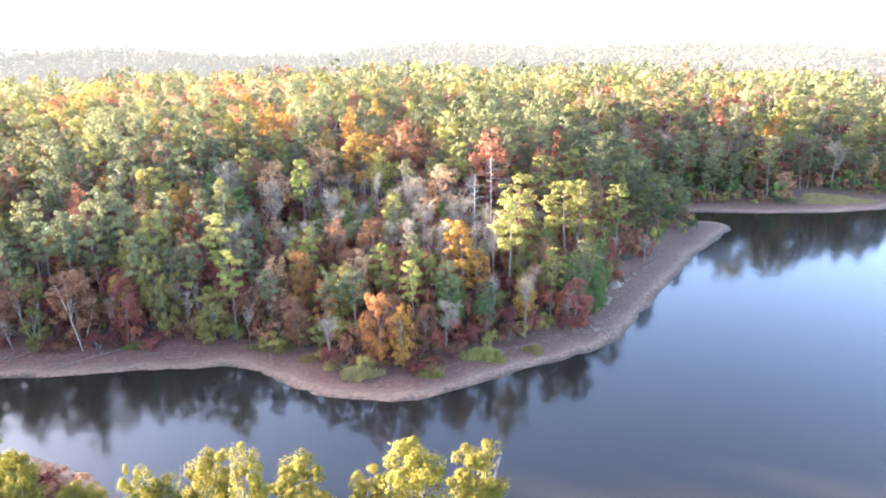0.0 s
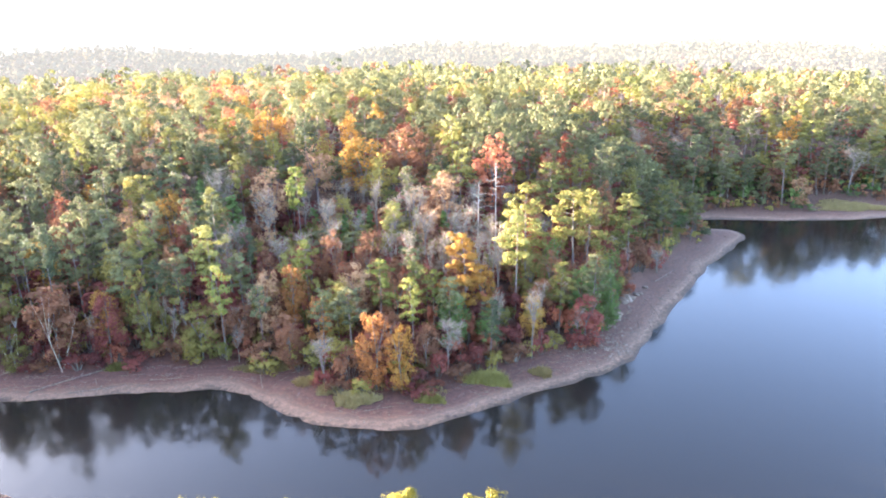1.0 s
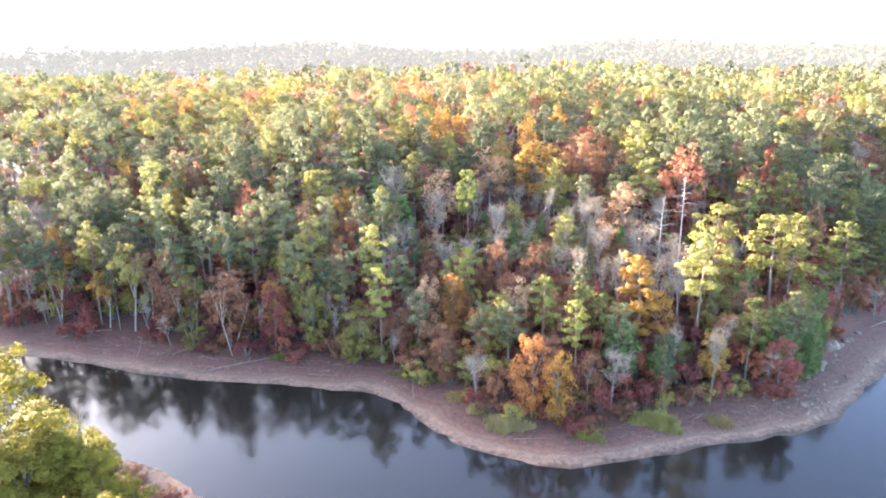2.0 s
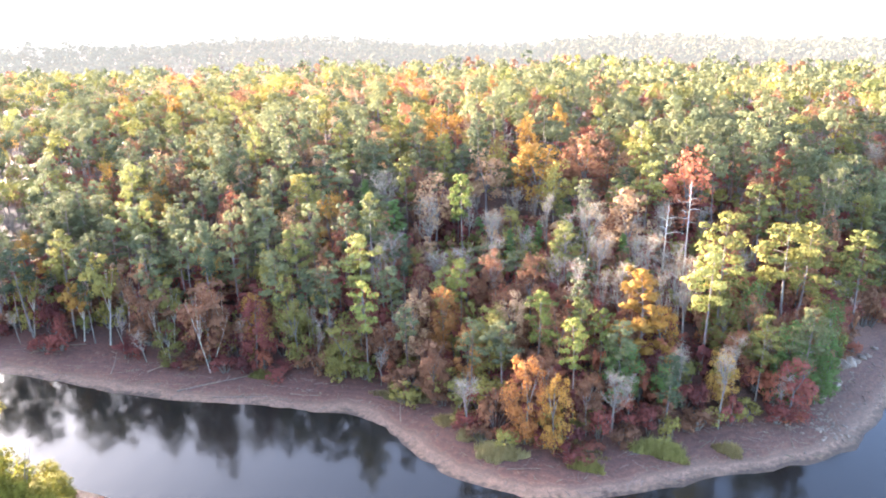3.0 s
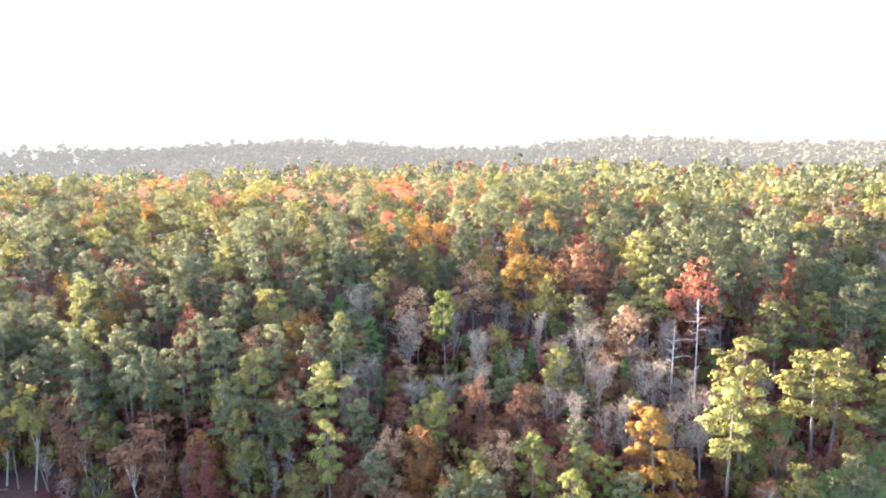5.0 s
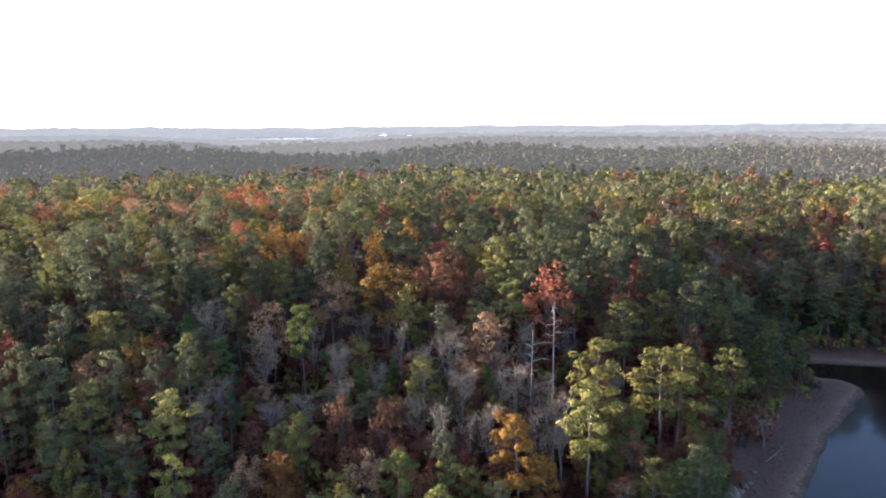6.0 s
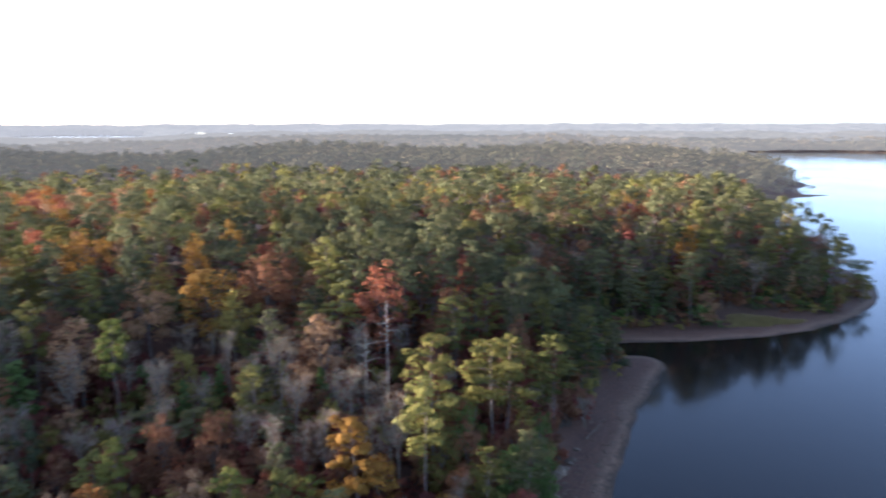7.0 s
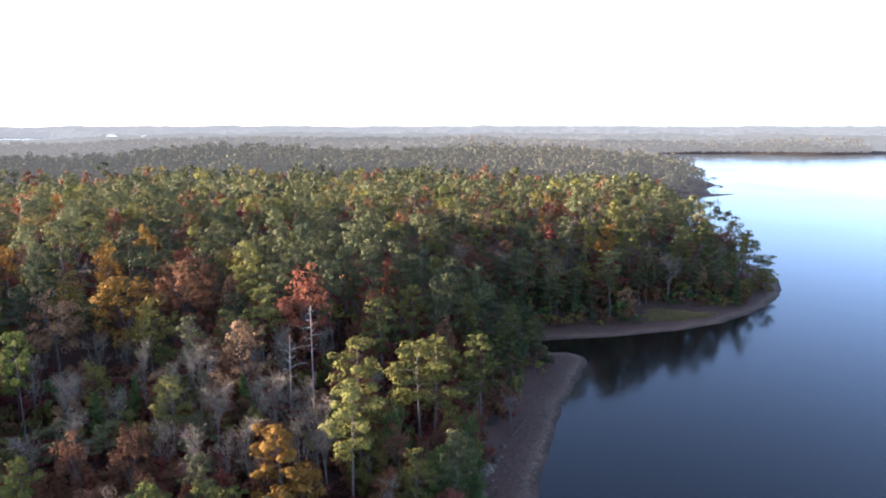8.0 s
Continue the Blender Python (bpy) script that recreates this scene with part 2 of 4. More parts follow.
def edge_distance(px, py, outline):
    """Signed distance of points to a closed outline, positive inside."""
    a = np.array(outline, float)
    b = np.roll(a, -1, axis=0)
    best = np.full(px.shape, 1e12)
    inside = np.zeros(px.shape, bool)
    for (ax, ay), (bx, by) in zip(a, b):
        ex, ey = bx - ax, by - ay
        s = np.clip(((px - ax) * ex + (py - ay) * ey) / (ex * ex + ey * ey), 0, 1)
        best = np.minimum(best, (px - ax - s * ex) ** 2 + (py - ay - s * ey) ** 2)
        if ay != by:
            inside ^= ((ay > py) != (by > py)) & (px < ex * (py - ay) / ey + ax)
    return np.where(inside, 1, -1) * np.sqrt(best)


def waves(x, y, size, seed):
    """Smooth rolling variation of about -1 to 1."""
    r = np.random.RandomState(seed)
    total = np.zeros(np.shape(x))
    for k in range(7):
        a, f, p = r.uniform(0, 6.283), r.uniform(0.6, 1.7) * 6.283 / size, r.uniform(0, 6.283)
        total += np.sin((x * np.cos(a) + y * np.sin(a)) * f + p + 0.8 * np.sin((y * np.cos(a) - x * np.sin(a)) * f * 0.6 + p * 2))
    return total / 3.2


def inland(x, y):
    """Metres from the water line, positive on land."""
    x, y = np.asarray(x, float), np.asarray(y, float)
    d = np.maximum(edge_distance(x, y, SHORE_NEAR + SHORE_FAR), edge_distance(x, y, BANK_NEAR))
    return d + 0.35 * waves(x, y, 9, 3) * np.clip(1 - np.abs(d) / 60, 0, 1)


def height(x, y):
    """Height of the ground over the lake."""
    x, y = np.asarray(x, float), np.asarray(y, float)
    d = inland(x, y)
    e = np.maximum(d, 0)
    beach = 1.7 * np.tanh(e / 9) * (1 + 0.10 * waves(x, y, 14, 8))
    back = np.maximum(e - 8, 0)
    ridge = 9.5 * np.exp(-0.5 * ((x / 190) ** 2 + ((y - 250) / np.where(y < 250, 74, 84)) ** 2))
    knolls = 9 * np.exp(-((x - 321) / 75) ** 2 - ((y - 883) / 70) ** 2) + 8 * np.exp(-((x + 150) / 150) ** 2 - ((y - 1130) / 80) ** 2)
    rise = (8 - 3 * np.clip((y - 290) / 90, 0, 1) + 7.5 * np.clip((y - 440) / 170, 0, 1)) * (1 - np.exp(-back / np.where((x > 480) & (y > 700), 220, 60))) + (ridge + knolls) * np.clip(back / 30, 0, 1)
    rise -= 8 * np.exp(-((x + 0.294 * y) / (0.16 * np.maximum(y, 100))) ** 2) * np.clip((y - 620) / 250, 0, 1)  # a low vale to the north-west
    roll = (1.6 * waves(x, y, 70, 5) + 4.5 * waves(x, y, 420, 6) * np.clip((y - 480) / 300, 0, 1)) * np.clip(back / 50, 0, 1)
    lakelet = np.exp(-(((x + 0.294 * y) / (0.085 * np.maximum(y, 100))) ** 2 + ((y - 3250) / 480) ** 2) ** 2)
    return np.where(d > 0, beach + np.maximum(rise + roll, 0), np.maximum(-0.10 * -d * 1.0, -6)) - 30 * lakelet


# ---------------------------------------------------------------- mesh tools
def mesh_of(name, verts, tris, normals=None, materials=(), index=None, tone=None, smooth=False):
    """A mesh from arrays of corners and triangles; leaf sprays are shaded by the way their clump bulges."""
    me = bpy.data.meshes.new(name)
    verts, tris = np.asarray(verts, np.float32), np.asarray(tris, np.int32)
    me.vertices.add(len(verts))
    me.vertices.foreach_set("co", verts.ravel())
    me.loops.add(tris.size)
    me.loops.foreach_set("vertex_index", tris.ravel())
    me.polygons.add(len(tris))
    me.polygons.foreach_set("loop_start", np.arange(0, tris.size, 3, dtype=np.int32))
    for mat in materials:
        me.materials.append(mat)
    if index is not None:
        me.polygons.foreach_set("material_index", np.asarray(index, np.int32))
    me.polygons.foreach_set("use_smooth", np.full(len(tris), smooth))
    if tone is not None:
        me.attributes.new("tone", "FLOAT", "POINT").data.foreach_set("value", np.asarray(tone, np.float32))
    me.update(calc_edges=True)
    me.validate()
    if normals is not None:
        me.normals_split_custom_set_from_vertices(normals)
    return me


def unit(v):
    return v / np.maximum(np.linalg.norm(v, axis=-1, keepdims=True), 1e-9)


def leaves(r, spread, size, lift=0.25, disorder=0.55, grain=0.85):
    """Small leaf sprays, a triangle each, turned outward from clump and crown with some disorder."""
    centres, outward = spread
    n = len(centres)
    heart = centres.mean(axis=0) - (0, 0, 0.12 * np.ptp(centres[:, 2]))
    facing = unit(outward + 0.7 * unit(centres - heart) + disorder * r.normal(size=(n, 3)) + (0, 0, lift))
    u = unit(np.cross(facing, unit(r.normal(size=(n, 3)))))
    v = np.cross(facing, u)
    s = (size * r.uniform(0.65, 1.4, n))[:, None]
    w = r.uniform(0.32, 0.55, (n, 1))
    corners = np.stack((centres + u * s * 0.7, centres - u * s * 0.38 + v * s * w, centres - u * s * 0.38 - v * s * w), 1)
    bulge = unit(outward + 0.6 * unit(centres - heart) + grain * facing + (0, 0, 0.15))
    return corners.reshape(-1, 3), np.arange(3 * n).reshape(-1, 3), np.repeat(bulge, 3, axis=0)


def rods(paths, sides=5):
    """Tapered round limbs along paths of (point, radius)."""
    verts, tris, base = [], [], 0
    for path in paths:
        pts = np.array([p for p, _ in path], float)
        rad = np.array([q for _, q in path], float)
        way = unit(np.gradient(pts, axis=0))
        side = unit(np.cross(way, np.where(np.abs(way[:, 2:3]) > 0.9, (1.0, 0.0, 0.0), (0.0, 0.0, 1.0))))
        up = np.cross(way, side)
        a = np.arange(sides) * 2 * np.pi / sides
        ring = pts[:, None] + rad[:, None, None] * (np.cos(a)[None, :, None] * side[:, None] + np.sin(a)[None, :, None] * up[:, None])
        verts.append(ring.reshape(-1, 3))
        for i in range(len(pts) - 1):
            for j in range(sides):
                p, q = base + i * sides + j, base + i * sides + (j + 1) % sides
                tris += [(p, q, q + sides), (p, q + sides, p + sides)]
        base += len(pts) * sides
    return np.concatenate(verts), np.array(tris)


def clumps(r, centres, radii, count, flat=0.65):
    """Leaf centres spread loosely through clumps, and their ways out."""
    n = len(centres)
    way = unit(r.normal(size=(n, count, 3)) + (0, 0, 0.3))
    off = way * r.uniform(0.45, 1.0, (n, count, 1)) ** 0.6 * r.uniform(0.8, 1.25, (n, count, 1))
    stretch = r.uniform(0.75, 1.35, (n, 1, 3))  # no two clumps alike
    pts = centres[:, None] + off * stretch * radii[:, None, None] * (1, 1, flat)
    return pts.reshape(-1, 3), way.reshape(-1, 3)


# Each kind below is made one unit tall-metre true: trunk (corners, triangles) and crown (corners, triangles).
def pine(seed, tall, wide, bare, branches, count, size, sides=5):
    """A pine with a long bare bole and a ragged, layered crown."""
    r = np.random.RandomState(seed)
    lean = r.normal(size=2) * 0.02
    bend = r.normal(size=2) * 0.25

    def bole(f):
        return np.array((lean[0] * tall * f + bend[0] * math.sin(3 * f), lean[1] * tall * f + bend[1] * math.sin(2.4 * f), tall * f))

    thick = tall * 0.0115
    knots = (0, 0.12, 0.35, 0.6, 0.8, 0.98) if sides > 3 else (0, 0.9)
    paths = [[(bole(f) - (0, 0, 0.4 if f == 0 else 0), thick * (1.25 if f == 0 else 1 - 0.85 * f)) for f in knots]]
    centres, radii = [bole(0.99)], [wide * 0.27]
    for k in range(branches):
        f = bare + (1 - bare) * (k + r.uniform(0, 1)) / branches
        g = (f - bare) / (1 - bare)
        reach = wide * (0.35 + 0.75 * min(1, 2.6 * g + 0.2) * (1 - g) ** 0.55) * r.uniform(0.55, 1.15)
        a = k * 2.4 + r.normal() * 0.5
        root = bole(f)
        tip = root + np.array((math.cos(a) * reach, math.sin(a) * reach, reach * r.uniform(-0.08, 0.38)))
        if k % 2 == 0 and sides > 3:
            paths.append([(root, thick * 0.32), ((root + tip) / 2 + (0, 0, 0.12), thick * 0.2), (tip, thick * 0.08)])
        for share in ((0.98, 0.62) if reach > wide * 0.5 else (0.8,)):
            centres.append(root + (tip - root) * share + r.normal(size=3) * 0.18)
            radii.append(wide * r.uniform(0.16, 0.28))
    for k in range(3 if sides > 3 else 0):  # dead stubs below the crown
        a, f = r.uniform(0, 6.28), bare * r.uniform(0.55, 0.95)
        root = bole(f)
        paths.append([(root, thick * 0.2), (root + np.array((math.cos(a), math.sin(a), r.uniform(-0.2, 0.2))) * r.uniform(0.5, 1.3), thick * 0.06)])
    crown = leaves(r, clumps(r, np.array(centres), np.array(radii), count, 0.6), size)
    return rods(paths, sides), crown


def broadleaf(seed, tall, wide, low, number, count, size, stems=1, sides=5):
    """A broad-leaved tree: forked limbs and a crown of leaf clumps with gaps."""
    r = np.random.RandomState(seed)
    thick = tall * (0.013 if stems == 1 else 0.0075)
    paths, centres, radii = [], [], []
    for s in range(stems):
        off = r.normal(size=3) * (0.35, 0.35, 0) * (stems > 1)
        tilt = r.normal(size=2) * (0.10 if stems > 1 else 0.03)
        fork = np.array((tilt[0] * tall, tilt[1] * tall, tall * r.uniform(0.32, 0.45))) + off
        paths.append([(off - (0, 0, 0.4), thick * 1.25), (off + (fork - off) * 0.5, thick * 0.9), (fork, thick * 0.72)])
        for k in range(6 if sides > 3 else 1):
            a = k * 1.05 + r.normal() * 0.3
            f = r.uniform(0.55, 1.0)
            tip = fork + np.array((math.cos(a) * wide * f * 0.8, math.sin(a) * wide * f * 0.8, (tall - fork[2]) * r.uniform(0.4, 0.95)))
            mid = fork + (tip - fork) * 0.5 + (0, 0, tall * 0.03)
            paths.append([(fork, thick * 0.5), (mid, thick * 0.3), (tip, thick * 0.08)])
    span = tall * (1 - low)
    while len(centres) < number:
        p = r.uniform(-1, 1, 3)
        q = p[0] ** 2 + p[1] ** 2
        top = 0.5 + 0.5 * p[2]
        girth = (0.55 + 0.55 * math.sin(math.pi * min(1, 0.12 + top * 0.80))) * (1 - 0.45 * max(0, top - 0.55))
        if q > girth ** 2 or q < (girth * 0.3) ** 2 and top < 0.7:
            continue
        centres.append((p[0] * wide, p[1] * wide, tall * low + span * top * 0.94))
        radii.append(wide * r.uniform(0.20, 0.40))
    crown = leaves(r, clumps(r, np.array(centres), np.array(radii), count, 0.8), size)
    return rods(paths, sides), crown


def bare_tree(seed, tall, wide, limbs, twigs, thin=1.0):
    """A leafless tree: trunk with limbs; a crown of fine rising twigs."""
    r = np.random.RandomState(seed)
    thick = tall * 0.012
    stem = [(np.array((0, 0, -0.4)), thick * 1.2), (np.array((0.1, 0.05, tall * 0.3)), thick), (np.array((r.normal() * 0.3, r.normal() * 0.3, tall * 0.62)), thick * 0.55),
            (np.array((r.normal() * 0.4, r.normal() * 0.4, tall * 0.93)), thick * 0.15)]
    paths, fine = [stem], []
    for k in range(limbs):
        f = r.uniform(0.30, 0.86)
        root = np.array((0.1, 0.05, tall * f))
        a = k * 2.4 + r.normal() * 0.3
        out = wide * r.uniform(0.4, 0.85) * (1.15 - 0.6 * f)
        tip = root + np.array((math.cos(a) * out, math.sin(a) * out, (tall - root[2]) * r.uniform(0.35, 0.92)))
        mid = root + (tip - root) * 0.5 + np.array((math.cos(a), math.sin(a), 0)) * out * 0.12
        paths.append([(root, thick * 0.42), (mid, thick * 0.26), (tip, thick * 0.09)])
        for j in range(twigs):
            g = r.uniform(0.25, 1.0)
            p = root + (tip - root) * g + np.array((math.cos(a), math.sin(a), 0)) * out * 0.2 * g * (1 - g)
            d = unit(r.normal(size=3) * (1, 1, 0.5) + (math.cos(a) * 0.45, math.sin(a) * 0.45, 0.75))
            q = p + d * r.uniform(0.6, 1.7) * wide * 0.32
            fine.append([(p, 0.025 * thin), (q, 0.009 * thin)])
            for _ in range(2 if thin < 1.5 else 0):
                e = unit(d + r.normal(size=3) * 0.6)
                s = p + (q - p) * r.uniform(0.3, 0.9)
                fine.append([(s, 0.021 * thin), (s + e * r.uniform(0.4, 0.9), 0.010 * thin)])
    return rods(paths, 5), rods(fine, 3)


def puff(seed, tall, wide, low, lumps, count, size, flat=0.85):
    """A tree of the inner wood: a slim bole and a crown of a few rounded lumps of ragged leaves."""
    r = np.random.RandomState(seed)
    bole = [(np.array((0, 0, -0.4)), tall * 0.011), (np.array((r.normal() * 0.3, r.normal() * 0.3, tall * 0.85)), tall * 0.004)]
    span = tall * (1 - low)
    centres, radii = [(0, 0, tall - wide * 0.42)], [wide * 0.42]
    for k in range(lumps - 1):
        a, f = k * 2.4 + r.normal() * 0.4, (k + r.uniform(0, 1)) / (lumps - 1)
        q = wide * (0.30 + 0.42 * math.sin(math.pi * (0.2 + 0.62 * f))) * r.uniform(0.75, 1.2)
        centres.append((math.cos(a) * q, math.sin(a) * q, tall - span + span * (0.12 + 0.70 * f)))
        radii.append(wide * r.uniform(0.30, 0.50))
    n = len(centres)
    centres, radii = np.array(centres), np.array(radii)
    way = unit(r.normal(size=(n, count, 3)) + (0, 0, 0.45))
    pts = centres[:, None] + way * radii[:, None, None] * r.uniform(0.66, 1.15, (n, count, 1)) * r.uniform(0.85, 1.2, (n, 1, 3)) * (1, 1, flat)
    return rods([bole], 3), leaves(r, (pts.reshape(-1, 3), way.reshape(-1, 3)), size, 0.2, 0.27, 0.35)


def conifer(seed, tall, wide, count, size):
    """A young evergreen, leafy to the ground and pointed."""
    r = np.random.RandomState(seed)
    centres, radii = [], []
    for k in range(22):
        f = (k + 0.5) / 22
        a, reach = k * 2.4, wide * (1 - f) ** 0.8 * r.uniform(0.5, 0.95)
        centres.append((math.cos(a) * reach, math.sin(a) * reach, tall * (0.06 + 0.92 * f)))
        radii.append(wide * (0.42 - 0.22 * f))
    crown = leaves(r, clumps(r, np.array(centres), np.array(radii), count, 0.9), size)
    return rods([[(np.array((0, 0, -0.3)), tall * 0.014), (np.array((0, 0, tall * 0.9)), tall * 0.003)]], 5), crown


def bush(seed, tall, wide, number, count, size):
    r = np.random.RandomState(seed)
    paths, centres, radii = [], [], []
    for k in range(number):
        a, q, f = r.uniform(0, 6.28), wide * math.sqrt(r.uniform(0, 1)) * 0.85, r.uniform(0.25, 0.9)
        c = np.array((math.cos(a) * q, math.sin(a) * q, tall * f * (1 - 0.4 * (q / wide) ** 2)))
        centres.append(c)
        radii.append(wide * r.uniform(0.25, 0.4))
        if number > 8 or k % 3 == 0:
            paths.append([(np.array((c[0] * 0.12, c[1] * 0.12, -0.25)), 0.05), (c * (0.6, 0.6, 0.7), 0.035), (c * (1.05, 1.05, 1.15), 0.012)])
    return rods(paths, 3), leaves(r, clumps(r, np.array(centres), np.array(radii), count, 0.8), size)


# ---------------------------------------------------------------- the setting: ground, lake, far hills
def steps(*runs):
    """Grid lines: (to, spacing) runs on from the first number."""
    line = [runs[0]]
    for to, gap in runs[1:]:
        n = max(1, round((to - line[-1]) / gap))
        line += list(np.linspace(line[-1], to, n + 1)[1:])
    return np.array(line)


def sheet(gx, gy, z):
    """Corners and triangles of a grid."""
    nx, ny = len(gx), len(gy)
    X, Y = np.meshgrid(gx, gy, indexing="ij")
    i = (np.arange(nx - 1)[:, None] * ny + np.arange(ny - 1)[None]).ravel()
    tris = np.concatenate((np.stack((i, i + ny, i + ny + 1), 1), np.stack((i, i + ny + 1, i + 1), 1)))
    return np.stack((X, Y, z(X, Y)), -1).reshape(-1, 3), tris


gx = steps(-4900, (-1500, 400), (-500, 60), (-200, 12), (-115, 4), (95, 2.2), (210, 3), (520, 5), (750, 25), (1360, 13), (1500, 60), (4900, 400))
gy = steps(-690, (-100, 90), (30, 12), (215, 2.2), (270, 4), (620, 7), (1100, 30), (1320, 11), (1400, 30), (2600, 110), (3300, 60), (4900, 300))
ground = tagged(new("ground", mesh_of("ground", *sheet(gx, gy, lambda X, Y: height(X, Y) - 14 * np.clip((np.hypot(X, Y) - 1800) / 80, 0, 1)), materials=[GROUND], smooth=True)),
                "reddish-brown lake shore and leaf-littered forest floor", "ground", kind="structure")
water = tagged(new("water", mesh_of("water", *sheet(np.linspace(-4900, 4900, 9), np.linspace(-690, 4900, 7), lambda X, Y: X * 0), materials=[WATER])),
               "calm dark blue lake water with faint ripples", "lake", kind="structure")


def far_hills(name, near, far, rings, spokes, mat, label, seed):
    """A ring of far woods: the tops of the canopy as one rough sheet."""
    rad, ang = np.linspace(near, far, rings), np.radians(np.linspace(-62, 62, spokes))
    R, A = np.meshgrid(rad, ang, indexing="ij")
    r = np.random.RandomState(seed)
    X, Y = R * np.sin(A), R * np.cos(A)
    lie = height(X, Y)
    Z = lie + 11 - 11 * np.clip((R - 1700) / 1500, 0, 1) + 1.7 * r.normal(size=X.shape) + 1.6 * waves(X, Y, 160, seed) + 0.004 * (R - 1100) + 0.0125 * np.maximum(R - 2700, 0) + 1.6 * waves(X, Y, 1500, seed + 1) * np.clip((R - 1500) / 1500, 0, 1)
    Z -= 18 * np.exp(-((X + 0.294 * Y) / (0.15 * Y)) ** 2) * np.clip((R - 1250) / 450, 0, 1) * np.clip((3700 - R) / 300, 0, 1)  # low land before a far arm of the lake
    Z = np.where((inland(X, Y) < np.where(R < 1800, 40, 6)) | (lie < -2), -9, np.maximum(Z, 7))
    i = (np.arange(rings - 1)[:, None] * spokes + np.arange(spokes - 1)[None]).ravel()
    tris = np.concatenate((np.stack((i, i + 1, i + spokes + 1), 1), np.stack((i, i + spokes + 1, i + spokes), 1)))
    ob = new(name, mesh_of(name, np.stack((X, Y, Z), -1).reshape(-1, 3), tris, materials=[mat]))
    return tagged(ob, label, "hills", kind="structure")


# trees from 540 m outward carry painted haze, a faint grey glow
HAZED_NEAR = hazed_material("woods beyond the ridge", (0.042, 0.047, 0.027), (0.088, 0.072, 0.045), 0.10, (0.165, 0.168, 0.174), 0.22)
HAZED_MID = hazed_material("woods half a mile off", (0.028, 0.033, 0.020), (0.082, 0.060, 0.038), 0.26, (0.165, 0.167, 0.173), 0.2)
# haze painted into each ring: more glow and paler colours further out
far_hills("backdrop_1", 1180, 1700, 70, 420, hazed_material("woods a mile off", (0.018, 0.024, 0.017), (0.066, 0.050, 0.034), 0.25, (0.160, 0.164, 0.170)),
          "autumn woods across the lake, haze painted in", 31)
far_hills("backdrop_2", 1690, 2800, 60, 360, hazed_material("woods two miles off", (0.016, 0.021, 0.018), (0.055, 0.047, 0.040), 0.36, (0.172, 0.178, 0.186)),
          "wooded hills with blue-grey haze painted in", 32)
far_hills("backdrop_3", 2790, 4700, 50, 360, hazed_material("woods at the horizon", (0.06, 0.07, 0.07), (0.12, 0.12, 0.12), 0.58, (0.118, 0.124, 0.134)),
          "wooded hills on the horizon, painted pale with haze", 33)

# ---------------------------------------------------------------- trees
SHAPES = {
    "pine": [pine(100 + k, 18, 3.4, (0.50, 0.57, 0.42, 0.60, 0.52, 0.38)[k], (21, 19, 24, 17, 20, 26)[k], 72, 0.27) for k in range(6)],
    "pine beyond": [pine(100 + k, 18, 3.4, (0.50, 0.57, 0.42, 0.60, 0.52, 0.38)[k], (21, 19, 24, 17, 20, 26)[k], 50, 0.34) for k in range(6)],
    "hardwood": [broadleaf(200 + k, 16, 3.4, (0.30, 0.22, 0.36, 0.28, 0.18)[k], 48, 64, 0.28) for k in range(5)],
    "leafy": [broadleaf(230 + k, 12, 2.8, (0.04, 0.10, 0.06, 0.02)[k], 52, 76, 0.23) for k in range(4)],
    "leafy beyond": [broadleaf(230 + k, 12, 2.8, (0.04, 0.10, 0.06, 0.02)[k], 52, 36, 0.35) for k in range(4)],
    "hardwood beyond": [broadleaf(200 + k, 16, 3.4, (0.30, 0.22, 0.36, 0.28, 0.18)[k], 48, 40, 0.37) for k in range(5)],
    "bare": [bare_tree(300 + k, 14, 3.0, 15, 13) for k in range(4)],
    "sapling": [bare_tree(340 + k, 8, 1.3, 9, 7) for k in range(3)],
    "evergreen": [conifer(400 + k, 10, 1.9, 52, 0.36) for k in range(3)],
    "shrub": [bush(500 + k, 3.4, 1.9, 11, 46, 0.29) for k in range(4)],
    "bank": [broadleaf(600 + k, 15, 2.8, 0.25, 60, 170, 0.20) for k in range(4)],
    "birch": [broadleaf(650, 12, 2.6, 0.48, 26, 44, 0.36, 2), broadleaf(653, 12, 2.4, 0.56, 24, 44, 0.36, 1)],
    "cypress": [pine(680, 17, 3.0, 0.16, 36, 96, 0.28)],
    "small pine": [puff(700 + k, 18, 3.2, (0.64, 0.70, 0.58, 0.73, 0.66)[k], 7, 88, 0.42, 0.62) for k in range(5)],
    "small hardwood": [puff(720 + k, 16, 3.4, (0.62, 0.55, 0.66, 0.58)[k], 7, 84, 0.43) for k in range(4)],
    "small bare": [bare_tree(740 + k, 14, 3.0, 7, 7, 1.8) for k in range(3)],
    "far pine": [puff(760 + k, 18, 3.4, (0.60, 0.68, 0.64, 0.70)[k], 5, 30, 0.76, 0.7) for k in range(4)],
    "far hardwood": [puff(780 + k, 16, 3.6, 0.6, 5, 28, 0.80) for k in range(3)],
    "small shrub": [bush(790 + k, 3.4, 1.9, 6, 15, 0.56) for k in range(3)],
    "dim hardwood": [puff(805 + k, 17, 3.6, 0.52, 5, 13, 1.4, 0.75) for k in range(5)],
    "shore hardwood": [puff(830 + k, 15, 4.0, 0.04, 6, 7, 2.0, 0.9) for k in range(3)],
    "speck hardwood": [puff(795 + k, 16, 4.0, 0.5, 4, 10, 2.0, 0.75) for k in range(4)],
}
